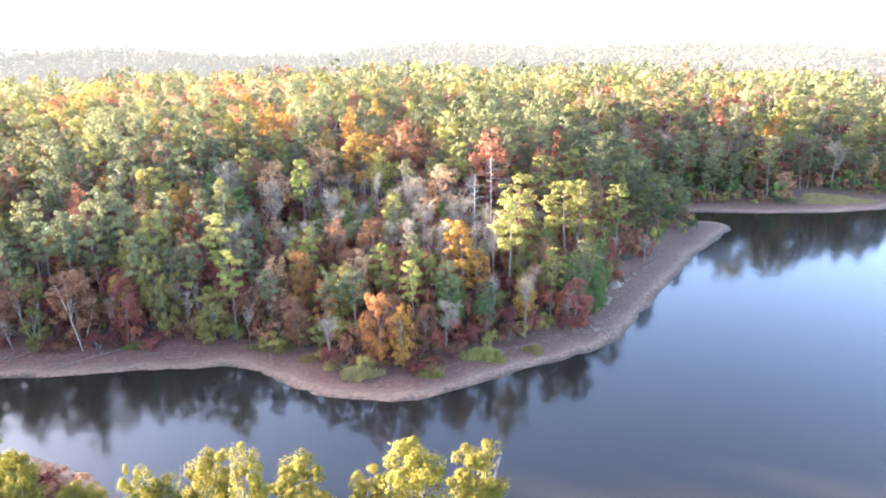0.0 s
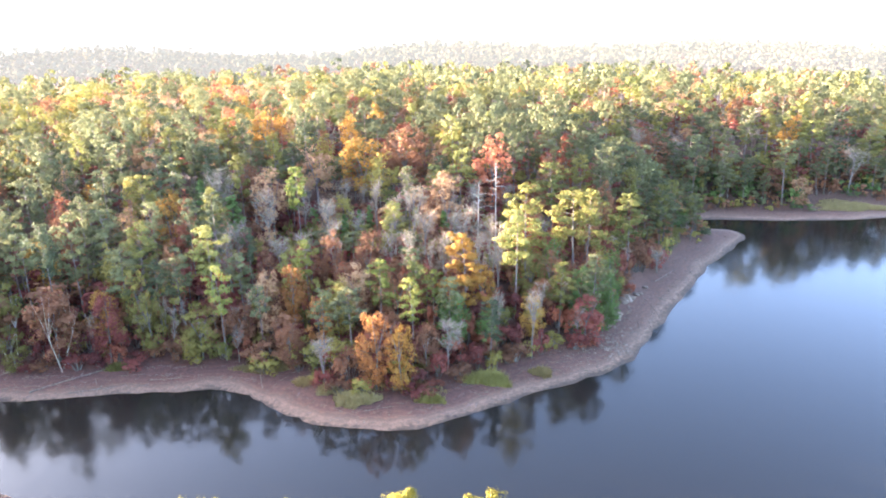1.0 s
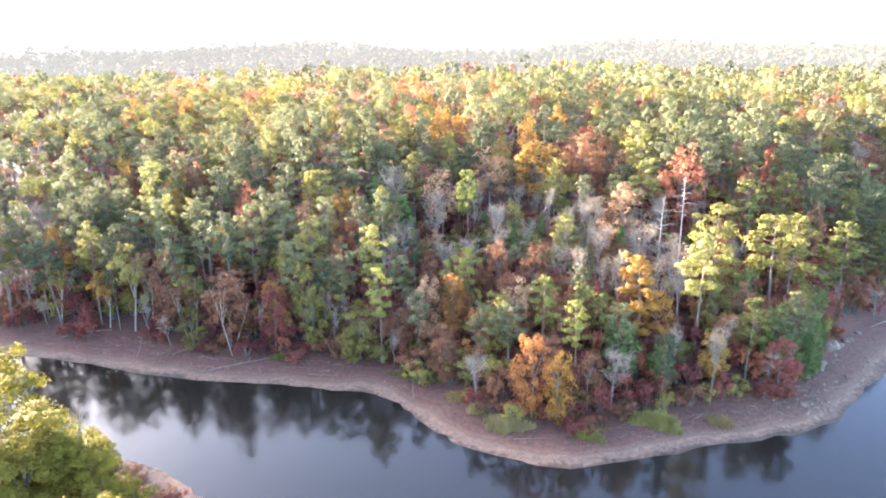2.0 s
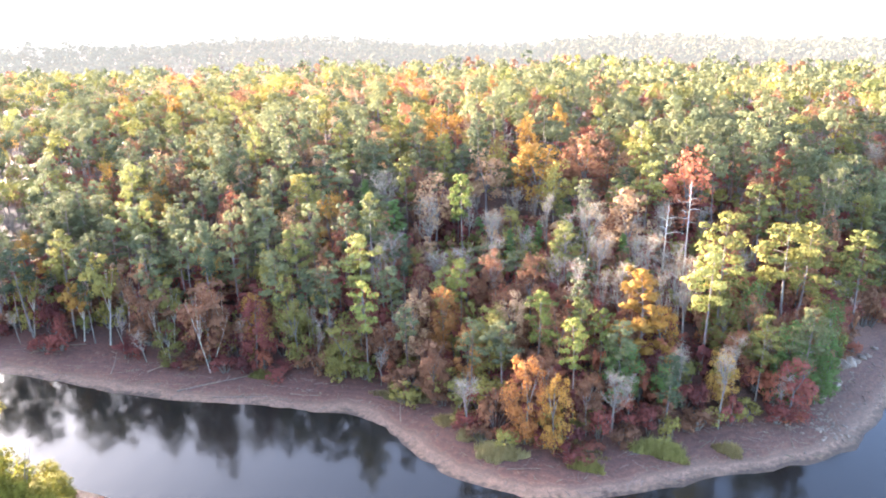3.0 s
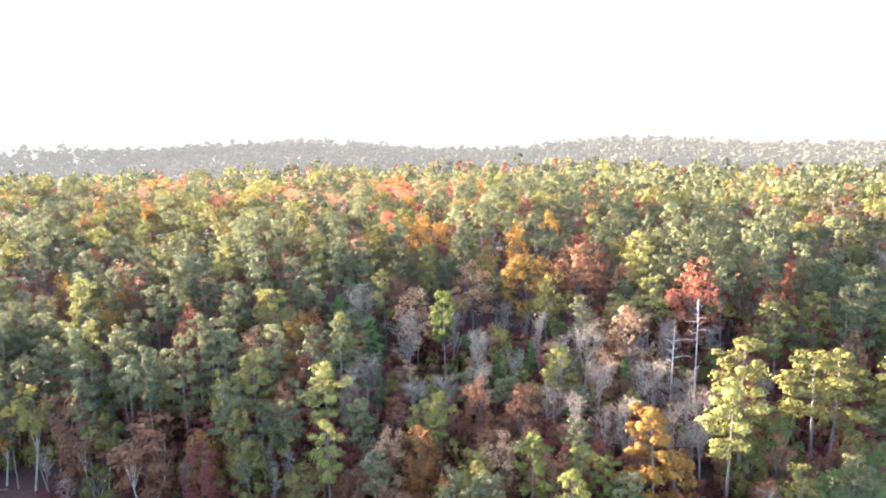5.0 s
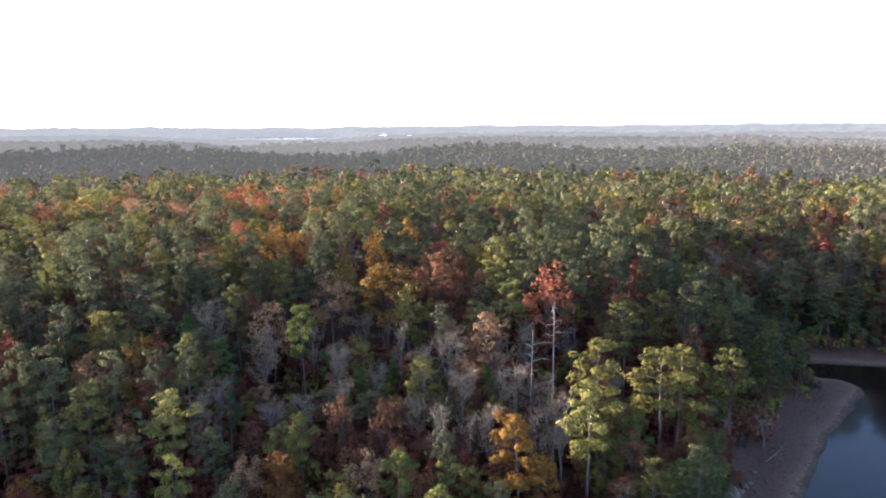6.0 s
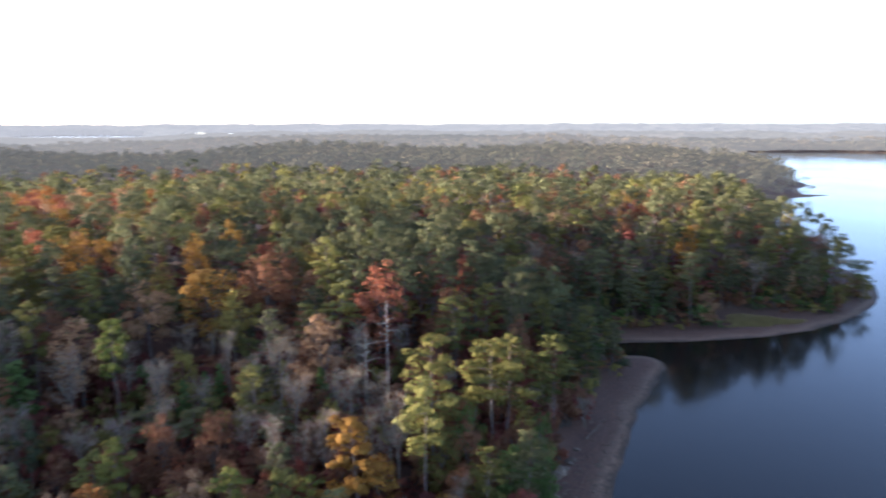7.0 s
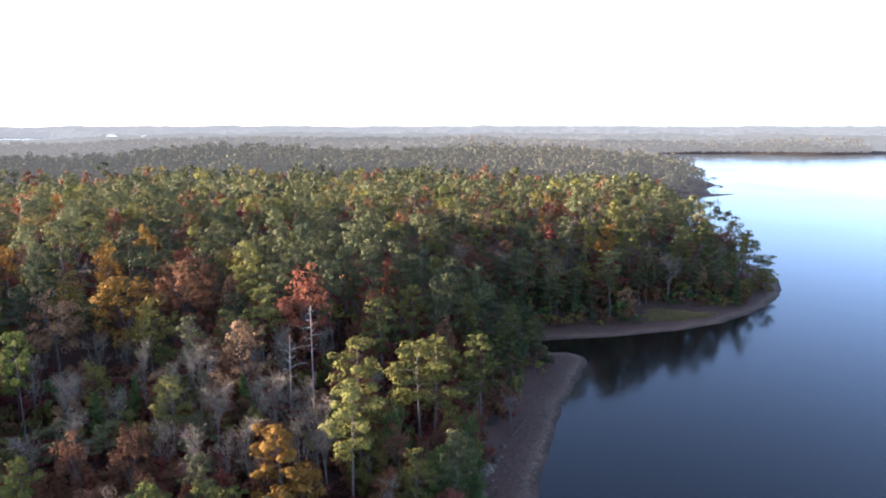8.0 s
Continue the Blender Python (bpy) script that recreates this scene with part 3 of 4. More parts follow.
SIZE = {"pine": (18, 3.4), "hardwood": (16, 3.4), "leafy": (12, 2.8), "bare": (14, 3.0), "sapling": (8, 1.3), "evergreen": (10, 1.9), "shrub": (3.4, 1.9), "bank": (15, 2.8), "birch": (12, 2.5), "cypress": (17, 3.0)}
BARKS = {"pine": BARK_PINE, "hardwood": BARK_OAK, "leafy": BARK_OAK, "bare": BARK_LIMB, "sapling": BARK_LIMB, "evergreen": BARK_OAK, "shrub": BARK_OAK, "bank": BARK_OAK, "birch": BARK_WHITE, "cypress": BARK_PINE}
MESHES = {kind: [(mesh_of(kind + " trunk", *t, materials=[BARKS[kind.split()[0]]], smooth=True), mesh_of(kind + " crown", *c, materials=[BARK_GREY if kind in ("bare", "sapling") else LEAF["pine"]]))
                 for t, c in SHAPES[kind]] for kind in SHAPES if kind in SIZE or "beyond" in kind}
NAMES = {"pine": ("pine_tree", "pine", "pines by the lake"), "hardwood": ("hardwood_tree", "tree", "autumn hardwoods by the lake"),
         "leafy": ("hardwood_tree", "tree", "autumn hardwoods by the lake"), "bare": ("bare_tree", "tree", "leafless trees by the lake"), "evergreen": ("young_evergreen", "tree", "young evergreens under the trees"),
         "sapling": ("bare_sapling", "tree", "leafless saplings by the lake"), "shrub": ("shrub", "shrub", "undergrowth along the shore"), "bank": ("bank_tree", "tree", "trees on the near bank"), "birch": ("pale_tree", "tree", "pale-trunked trees at the beach"),
         "cypress": ("cypress_tree", "tree", "autumn hardwoods by the lake")}
LABELS = {
    "pine": "tall dark green pine with bare trunk", "pine_gold": "tall pine with sunlit yellow-green crown", "pine_lime": "pine with bright lime-yellow needles",
    "green": "small bright green leafy tree", "olive": "olive-brown leafy tree in autumn", "gold": "golden-yellow leafy autumn hardwood tree", "orange": "orange autumn tree with drooping leaves",
    "red": "red autumn maple among pines", "pink": "faded pinkish-tan leafy autumn tree", "rust": "rust-brown leafy oak in autumn", "wine": "dark red leafy undergrowth",
    "bare": "leafless pale grey tree with fine twigs", "near": "yellow-green leafy tree on the near bank"}
LAYERED = {"gold": "golden-orange cypress with layered branches"}


def plant(kind, colour, x, y, tall, wide, turn, which, lean=(0, 0)):
    """One tree: an Empty at its foot with a trunk and a crown."""
    if kind == "hardwood" and tall < 14.5:  # smaller trees are leafy to the ground
        kind = "leafy"
    name, category, group = NAMES[kind]
    grade = MESHES.get(kind + " beyond", MESHES[kind]) if y > 146 else MESHES[kind]
    trunk_mesh, crown_mesh = grade[which % len(grade)]
    h, w = SIZE[kind]
    foot = tagged(new(name), (LAYERED if kind == "cypress" else LABELS)[colour], category, group)
    foot.empty_display_size = 0.5
    foot.matrix_basis = pose(x, y, float(height(x, y)), lean[1], lean[0], turn) @ Matrix.Diagonal((wide / w, wide / w, tall / h, 1))
    trunk, crown = new("trunk", trunk_mesh), new("crown", crown_mesh)
    trunk.parent = crown.parent = foot
    if kind not in ("bare", "sapling"):
        crown.material_slots[0].link = "OBJECT"
        crown.material_slots[0].material = LEAF[colour]
    return foot


KIND_OF = {"pine": "pine", "pine_gold": "pine", "pine_lime": "pine", "green": "evergreen", "bare": "bare", "near": "bank"}
# trees that stand out, by colour: x, y, height, half width
MARKED = {
    "pine_lime": [(-37.2, 114.4, 16.5, 2.3), (-30.1, 146.9, 19, 2.4), (-24.7, 124, 15, 2.1), (-11.6, 116.2, 14, 2.7), (-5.7, 110.4, 14, 2.1),
        (-2.5, 117.3, 12, 1.6)],
    "pine_gold": [(11.8, 124.5, 20, 3.7), (14.9, 135.1, 21, 3.9), (24.7, 137.9, 20, 4.6), (37.7, 147.2, 19, 3.5), (22.9, 157.9, 18, 3.8),
        (31.1, 167, 18, 3), (1.5, 175.1, 20, 3.1), (3, 164.9, 16, 3.3), (19.2, 121.1, 13, 2.2), (-41.8, 124.3, 18, 3.4), (42.2, 168.7, 17, 2.7), (27.1, 140.6, 20, 3.9),
        (48.8, 162.9, 17, 2.2), (100.4, 227.4, 19, 4.2), (68.4, 233.2, 18, 3.7), (112.7, 222.1, 18, 4.2), (130.8, 222.2, 15, 5.2)],
    "pine": [(-67.9, 143.2, 20, 3), (-61.3, 155.4, 20, 3.5), (-79.8, 153.1, 20, 3), (-63.2, 132.7, 17, 3.8), (-56.2, 121, 16, 3),
        (-45.1, 119.7, 15, 2.7), (-54.4, 163.2, 19, 3), (-58.9, 155.5, 19, 2.9), (0.4, 113.8, 13, 2.3), (6.4, 110.6, 12, 2.2),
        (25.4, 123.6, 15, 2.8), (-107.9, 126.8, 18, 3.2), (-105.9, 131.2, 18, 3.3), (-98.3, 133.2, 18, 3.3), (-82.6, 136.2, 18, 2.4),
        (-99.5, 113, 17, 3.4), (-100, 160.6, 20, 3.2), (-35.8, 129.2, 15, 1.7), (-8.2, 154.5, 16, 2.1), (24.4, 177.9, 19, 2.9),
        (30.7, 178.6, 18, 2.9), (16.2, 169.8, 19, 2.8), (-52.3, 168.4, 19, 2.8), (73.2, 212.8, 20, 3.4)],
    "pine more": [(49.4, 162.8, 16, 2.7)],
    "red": [(-75.5, 141.3, 17, 2.8), (-50.5, 140.1, 17, 1.8), (10.0, 167.2, 19.8, 4.7), (-7.2, 122.5, 11, 1.5), (-27.8, 222.8, 19, 2.5)],
    "gold": [(-53.8, 140.4, 17, 3.2), (-20.4, 172.4, 18, 5.7), (-25.1, 190, 19, 2.7),
        (-58.6, 117.9, 11, 2.8), (-7.1, 102.7, 12, 2.1), (-47.1, 191.4, 19, 3.5), (107, 227.2, 18, 3.4)],
    "gold layered": [(2.7, 120.2, 17, 3.4)],
    "orange": [(-11.2, 103.8, 13.5, 2.7), (-26.3, 119.7, 14, 2.7), (-21.4, 114.4, 11, 2.1)],
    "pink": [(0.1, 152.2, 16, 4.1), (-38.5, 157, 18, 3.7), (-30.5, 170.4, 18, 4.3), (-31, 119.9, 13, 2.8)],
    "rust": [(-10, 174.8, 18, 5.1), (-21.1, 130.5, 14, 2.3), (-14.4, 129.5, 14, 2.9), (23.1, 164.1, 18, 3), (-64.7, 113.6, 13, 3.9),
        (-34.9, 117.2, 9, 2.6), (-95.1, 151.7, 17, 2.8), (62.1, 217.9, 18, 5.4), (165.2, 245.8, 14, 5)],
    "olive": [(-49.6, 116.1, 12, 2.7), (-41.2, 114.8, 10, 3.2), (-18.4, 115.5, 12, 2.9), (-15.4, 166.2, 17, 3.5), (-71.2, 112.1, 8, 2.3)],
    "bare": [(-37.2, 148.5, 14, 3.4), (-23.7, 143.4, 14, 2.1), (-6.9, 146.2, 15, 3.1), (-10.6, 145.0, 13, 2.4), (-14.8, 150.7, 15, 1.7), (-4.6, 138, 13, 2.9),
        (3.5, 139.2, 14, 2.9), (-3.2, 128.4, 12, 1.8), (-48.8, 155.3, 17, 3.6), (8.1, 139, 13, 2.4), (-19.1, 104.4, 9, 2.3), (-0.2, 108.9, 9, 2.3),
        (8.3, 116.4, 10, 1.6), (-39.9, 135.4, 13, 3), (121.6, 216, 14, 4.2)],
    "green": [(-18.4, 149.8, 9, 1.6), (-16.6, 152.3, 9, 1.5), (-0.8, 147.9, 9, 1.8), (-44.3, 148.3, 13, 3.3), (-21.2, 147.2, 9, 1.6),
        (-52.2, 153.6, 15, 2.3)],
    "snag": [(10.3, 153.2, 18, 1.5), (6.3, 148.4, 15, 1.5)],
    "near": [(-18.9, 56.6, 17, 1.5), (-24.3, 61.5, 14, 2.4), (-30, 58, 14, 1.6), (-27.7, 59.2, 13, 1.6), (-15.6, 62.1, 12, 2.6),
        (-3.7, 59.9, 15, 2.9), (-8.3, 60.8, 12, 1.7), (2.7, 62.4, 14, 2.4), (-40.8, 57.5, 15, 1.8), (-39.5, 63.7, 8, 2.1), (-57.5, 65.5, 17, 3.8),
        (-52.2, 67.6, 12, 2.7), (-56, 67.9, 15, 2.7), (-56.9, 62.6, 13, 3.4), (-49.4, 68.9, 8, 1.8),
        (-58, 74, 8, 2.2), (-62, 76.5, 8, 2.2)],
}

LEAFY_GREEN = ((23.6, 125.2, 12, 2.2), (27.1, 128.7, 12, 2.3), (29.5, 129.9, 10, 2.1), (25.6, 126.1, 9, 2.3), (22.3, 122.5, 8, 2.0), (28.9, 126.0, 8, 1.9),
               (19.8, 135.6, 12, 2.5), (27.8, 124.6, 4, 1.5), (0.6, 113.6, 11, 2.6), (6.3, 114.6, 8, 1.9), (31.5, 135.4, 12, 2.0))
# pale trunks at the head of the beach: x, y, height, half width, colour, lean
PALE = ((-63.3, 111.7, 14.5, 3.0, "rust", -1), (-85.0, 114.5, 17, 2.6, "olive", 0), (-73.6, 114.3, 12, 2.4, "rust", -3), (-90.6, 114.7, 11, 2.2, "gold", -4),
        (-84.0, 118.3, 13, 2.2, "pink", -3), (-100.9, 114.2, 13, 2.2, "olive", 0), (-72.8, 115.4, 13, 2.2, "olive", -2))


def clear(x, y):
    """True on the open ground before the pale trunks."""
    return 106 < x < 133 and y < 213.5 or any(abs(x - p[0]) < 1.7 and p[1] - 8 < y < p[1] + 0.6 for p in PALE + ((-37.2, 114.4), (19.2, 121.1)))


rng = np.random.RandomState(11)
taken = []
for key, rows in MARKED.items():
    colour = key.split()[0]
    if colour == "snag":
        taken += [(x, y, 2.6) for x, y, tall, wide in rows]
        continue
    kind = "cypress" if "layered" in key else KIND_OF.get(colour, "hardwood")
    for x, y, tall, wide in rows:
        plant(kind, colour, x, y, tall, wide * (0.92 if kind == "hardwood" else 1.08), rng.uniform(0, 360), rng.randint(9))
        taken.append((x, y, wide))

for x, y, tall, wide in LEAFY_GREEN:
    plant("hardwood", "green", x, y, tall, wide, rng.uniform(0, 360), rng.randint(9))
    taken.append((x, y, wide))


def scatter(x0, x1, y0, y1, gap, seed, keep):
    """Points on a shaken grid where keep(x, y, inland) holds."""
    r = np.random.RandomState(seed)
    X, Y = np.meshgrid(np.arange(x0, x1, gap), np.arange(y0, y1, gap), indexing="ij")
    X = X + np.where(np.arange(X.shape[1]) % 2, gap / 2, 0)[None] + r.uniform(-0.36, 0.36, X.shape) * gap
    Y = Y + r.uniform(-0.36, 0.36, Y.shape) * gap
    x, y = X.ravel(), Y.ravel()
    d = inland(x, y)
    ok = keep(x, y, d)
    return x[ok], y[ok], d[ok]


def choose(r, x, y, d):
    """Kind, colour, height and half width of a wild tree by where it stands."""
    u, v = r.uniform(), r.uniform()
    west, middle = x < -42, -42 <= x < 30 and y < 172
    tall = 15.5 + 4.5 * r.uniform() - (4.5 if x > -60 else 0) * max(0, 1 - (d - 8) / 14)
    if middle or d < 20 and y < 190 and x > -42:  # younger growth, over which the old trees stand out
        tall *= 0.72
    if x > 130 and d < 9:  # leafy to the ground at the point
        table, tall = ((0.30, "olive"), (0.48, "rust"), (0.60, "pink"), (0.76, "green"), (1, "pine_gold")), tall * 0.62
    elif x > 48 and d < 40:
        table = ((0.66, "pine"), (0.78, "pine_gold"), (0.86, "bare"), (0.92, "olive"), (0.97, "pink"), (1, "rust"))
    elif d < 20 and x > -60:
        table = ((0.18, "pine"), (0.24, "pine_gold"), (0.44, "rust"), (0.58, "olive"), (0.67, "gold"), (0.82, "wine"), (0.94, "bare"), (1, "pink"))
    elif -28 < x < 12 and 128 < y < 162:
        table = ((0.10, "pine"), (0.16, "pine_gold"), (0.50, "bare"), (0.74, "rust"), (0.82, "olive"), (0.90, "pink"), (1, "wine"))
    elif middle:
        table = ((0.05, "pine"), (0.10, "pine_gold"), (0.30, "bare"), (0.60, "rust"), (0.70, "olive"), (0.74, "green"), (0.80, "pink"), (0.87, "red"), (1, "wine"))
    elif -200 < x < -55 and 258 < y < 306:  # a belt of turning hardwoods behind the ridge
        table = ((0.26, "pink"), (0.44, "orange"), (0.56, "red"), (0.76, "rust"), (0.88, "gold"), (1, "pine"))
    elif west:
        table = ((0.45, "pine"), (0.62, "pine_gold"), (0.72, "olive"), (0.81, "rust"), (0.88, "bare"), (0.95, "pink"), (0.98, "gold"), (1, "red"))
    else:
        leafy = 0.5 + 0.5 * float(waves(x, y, 130, 12))  # stands of hardwood among the pines
        if u < 0.14 + 0.34 * leafy ** 2:
            table = ((2, ("rust", "olive", "bare", "bare", "olive", "rust", "olive", "pine", "pink", "olive", "rust", "bare", "olive", "olive", "gold", "rust", "red")[r.randint(17)]),)
        else:
            table = ((0.88, "pine"), (1, "pine_gold"))
    colour = next(c for p, c in table if u <= p)
    kind = KIND_OF.get(colour, "hardwood")
    if kind == "pine":
        return kind, colour, tall * 1.08, 2.0 + 1.2 * v
    if kind == "bare":
        return kind, colour, tall * (1.12 if middle else 0.85), 1.8 + 1.2 * v
    if kind == "evergreen":
        return kind, colour, 6 + 5 * v, 1.4 + 0.8 * v
    return kind, colour, tall * 0.86, 1.7 + 1.2 * v


def by_the_lake(x, y):
    """The stretch of wood that the camera passes nearest."""
    return (y < 186) & (x > -118) & (x < 80) | (y < 232) & (x > 55) & (x < 185)


# unseen trees left of view, added to shade the near bank
x, y, d = scatter(-135, -64, 15, 78, 6.5, 20, lambda x, y, d: d > 5)
shade_grove = [("hardwood", "near", x[i], y[i], 11 + 5 * rng.uniform(), 2.3 + rng.uniform(), rng.uniform(0, 360), rng.randint(9)) for i in range(len(x))]

# more added ones, set where they block the low sun from the bank
shade_grove += [("hardwood", "near", a, b, h, 3.2, rng.uniform(0, 360), rng.randint(9)) for a, b, h in
          ((-66, 71, 16), (-71.5, 74, 17), (-78, 75.5, 17), (-85, 77, 16), (-67, 66.5, 16), (-75, 69.5, 17), (-84, 72, 17), (-76, 79.5, 16), (-82, 80.5, 16), (-72, 78.8, 13), (-90, 80, 16))]

counts = {}
stand = []
rest = []  # wild trees that join the woodland
xa, ya, da = scatter(-300, 320, 96, 250, 4.8, 21, lambda x, y, d: (d > np.where((x > 140) & (y > 212), 3.0, 7.5)) & (np.abs(x + 20) < 0.95 * y + 60))
xb, yb, db = scatter(-620, 480, 250, 540, 6.8, 22, lambda x, y, d: (d > 3.0) & (np.abs(x + 20) < 0.95 * y + 60) & (x * x + y * y < 540 ** 2))
x, y, d = np.concatenate((xa, xb)), np.concatenate((ya, yb)), np.concatenate((da, db))
order = np.argsort(y + 0.3 * np.abs(x))
wild = np.random.RandomState(23)
for i in order:
    kind, colour, tall, wide = choose(wild, x[i], y[i], d[i])
    if y[i] < 240 and any((x[i] - a) ** 2 + (y[i] - b) ** 2 < (0.62 * (wide + c)) ** 2 for a, b, c in taken):
        continue
    if clear(x[i], y[i]):
        continue
    turn, which = wild.uniform(0, 360), wild.randint(9)
    if y[i] > 200:  # tall and low trees side by side
        grown = wild.uniform(0.70, 1.18)
        tall, wide = tall * grown, wide * (0.4 + 0.6 * grown) * 1.15
    if (y[i] > 160 or x[i] < -48) and d[i] > 15:  # old trees keep their distance
        wide *= 1.12
        if stand and np.min(np.hypot(np.array(stand)[:, 0] - x[i], np.array(stand)[:, 1] - y[i]) - 0.70 * (wide + np.array(stand)[:, 2])) < 0:
            continue
        stand.append((x[i], y[i], wide))
    if any(b - 17 < y[i] < b and abs(x[i] - a * (y[i] - 35) / (b - 35)) < 0.6 * (wide + c) for a, b, c in taken if b > 145):
        tall *= 0.68  # low growth before the trees that stand out
    if by_the_lake(x[i], y[i]) and counts.get(kind, 0) < 270:
        counts[kind] = counts.get(kind, 0) + 1
        plant(kind, colour, x[i], y[i], tall, wide, turn, which, tuple(wild.normal(size=2) * 1.6))
    else:
        rest.append((kind, colour, x[i], y[i], tall, wide, turn, which))

# slender leafless saplings at the edge of the wood
x, y, d = scatter(-112, 46, 100, 150, 5.2, 35, lambda x, y, d: (d > 7) & (d < 17))
for i in range(len(x)):
    if wild.uniform() < 0.42:
        plant("sapling", "bare", x[i], y[i], 5.5 + 5 * wild.uniform(), 0.9 + 0.9 * wild.uniform(), wild.uniform(0, 360), wild.randint(9), tuple(wild.normal(size=2) * 5))

# undergrowth along the edge of the wood
x, y, d = scatter(-118, 180, 96, 250, 2.7, 25, lambda x, y, d: (d > 6.5 + 1.2 * waves(x, y, 12, 4) + np.where((x > 26) & (x < 62), 3.0, 0)) & (d < 34 + 30 * ((x > -45) & (x < 30))) & by_the_lake(x, y))
thicket = []
for i in np.argsort(d):
    colour = ("wine", "rust", "olive", "wine", "wine", "rust", "olive", "wine", "rust", "red")[wild.randint(10)]
    colour = ("green", "olive", "rust", "pine", "rust")[wild.randint(5)] if x[i] > 48 else colour
    tall, wide, turn, which = 1.5 + 5.6 * wild.uniform() * min(1, d[i] / 11), 1.5 + 1.4 * wild.uniform(), wild.uniform(0, 360), wild.randint(9)
    if wild.uniform() > 0.94 or clear(x[i], y[i]):
        continue
    if counts.get("shrub", 0) < 300 and x[i] < 60:
        counts["shrub"] = counts.get("shrub", 0) + 1
        plant("shrub", colour, x[i], y[i], tall, wide, turn, which)
    else:
        thicket.append(("shrub", colour, x[i], y[i], tall, wide, turn, which))


# ---------------------------------------------------------------- the woods behind, as one growth
def woodland(name, trees, prefix, label, kind_of="stuff", veil=None):
    """Many trees in one mesh."""
    order = list(LEAF)
    # a veil replaces leaf and bark colours with the painted-haze material
    mats = [veil] * (len(order) + 3) if veil else [LEAF[c] for c in order] + [BARK_PINE, BARK_OAK, BARK_GREY]
    groups = {}
    for kind, colour, x, y, tall, wide, turn, which in trees:
        kind = "pine" if kind == "evergreen" else kind
        shape = prefix + kind if prefix + kind in SHAPES else prefix + "hardwood"
        which %= len(SHAPES[shape])
        groups.setdefault((shape, which, colour), []).append((x, y, tall / SIZE[kind][0], wide / SIZE[kind][1], math.radians(turn)))
    V, T, N, M, tones, base = [], [], [], [], [], 0
    r = np.random.RandomState(9)
    for (shape, which, colour), rows in groups.items():
        a = np.array(rows)
        z = height(a[:, 0], a[:, 1])
        kind = shape.split()[-1]
        for part_number, (v, t, *bulge) in enumerate(SHAPES[shape][which]):
            c, s = np.cos(a[:, 4])[:, None], np.sin(a[:, 4])[:, None]
            w = a[:, 3][:, None]
            P = np.stack(((v[:, 0] * c - v[:, 1] * s) * w + a[:, 0][:, None], (v[:, 0] * s + v[:, 1] * c) * w + a[:, 1][:, None],
                          v[:, 2] * a[:, 2][:, None] + z[:, None]), -1)
            n = len(a)
            V.append(P.reshape(-1, 3))
            g = bulge[0] if bulge else np.zeros_like(v)
            N.append(np.stack((g[:, 0] * c - g[:, 1] * s, g[:, 0] * s + g[:, 1] * c, g[:, 2] + 0 * c), -1).reshape(-1, 3))
            T.append((t[None] + (np.arange(n) * len(v))[:, None, None]).reshape(-1, 3) + base)
            base += n * len(v)
            if part_number == 0:
                m = len(order) + (0 if kind == "pine" else 1)
            else:
                m = len(order) + 2 if colour == "bare" and kind == "bare" else order.index("rust" if colour == "bare" else colour)
            M.append(np.full(n * len(t), m))
            tones.append(np.repeat(r.uniform(0, 1, n), len(v)))
    ob = new(name, mesh_of(name, np.concatenate(V), np.concatenate(T), np.concatenate(N), mats, np.concatenate(M), np.concatenate(tones)))
    return tagged(ob, label, "woods", kind=kind_of)


woodland("woodland", [t for t in rest if t[3] < 262], "small ", "dense pine forest with scattered autumn colours")
woodland("woodland", [t for t in rest if 262 <= t[3] < 335], "far ", "dense pine forest on the ridge behind the shore")
woodland("woodland", [t for t in rest if t[3] >= 335][::2], "dim ", "pine and hardwood forest in the dip behind the ridge")

far = np.random.RandomState(29)
woodland("woodland", shade_grove, "small ", "unseen yellow-green trees added to shade the near bank")
x, y, d = scatter(-110, -34, 50, 84, 2.0, 33, lambda x, y, d: (d > 2.0) & (d < 14) & (x + y < 34))
brush = [("shrub", ("rust", "olive", "rust", "wine", "rust")[far.randint(5)], x[i], y[i], (0.5 + 0.8 * far.uniform()) * (1 + (d[i] > 6)), 1.5 + far.uniform(), far.uniform(0, 360), far.randint(9)) for i in range(len(x))]
x, y, d = scatter(-300, 260, 112, 340, 5.0, 36, lambda x, y, d: (d > 14) & (np.abs(x + 10) < 0.85 * y) & ~((x > -45) & (x < 30) & (y < 172)))
young = [("hardwood", ("pine", "wine", "pine", "pine", "wine", "rust", "pine", "olive")[far.randint(8)], x[i], y[i], 4.5 + 5.5 * far.uniform(), 2.0 + 1.2 * far.uniform(), far.uniform(0, 360), far.randint(9)) for i in range(len(x))]
woodland("undergrowth", young, "dim ", "young trees growing under the old pines")
woodland("undergrowth", brush, "small ", "brown and dark red brush along the near bank")
woodland("undergrowth", thicket, "small ", "dark red and brown undergrowth between the trunks")


def wild_trees(x, y, d, tall=0.95, wide=1.5):
    made = []
    for i in range(len(x)):
        kind, colour, h, w = choose(far, x[i], y[i], d[i])
        grown = far.uniform(0.75, 1.25)
        made.append((kind, colour, x[i], y[i], h * tall * grown, w * wide * grown, far.uniform(0, 360), far.randint(9)))
    return made


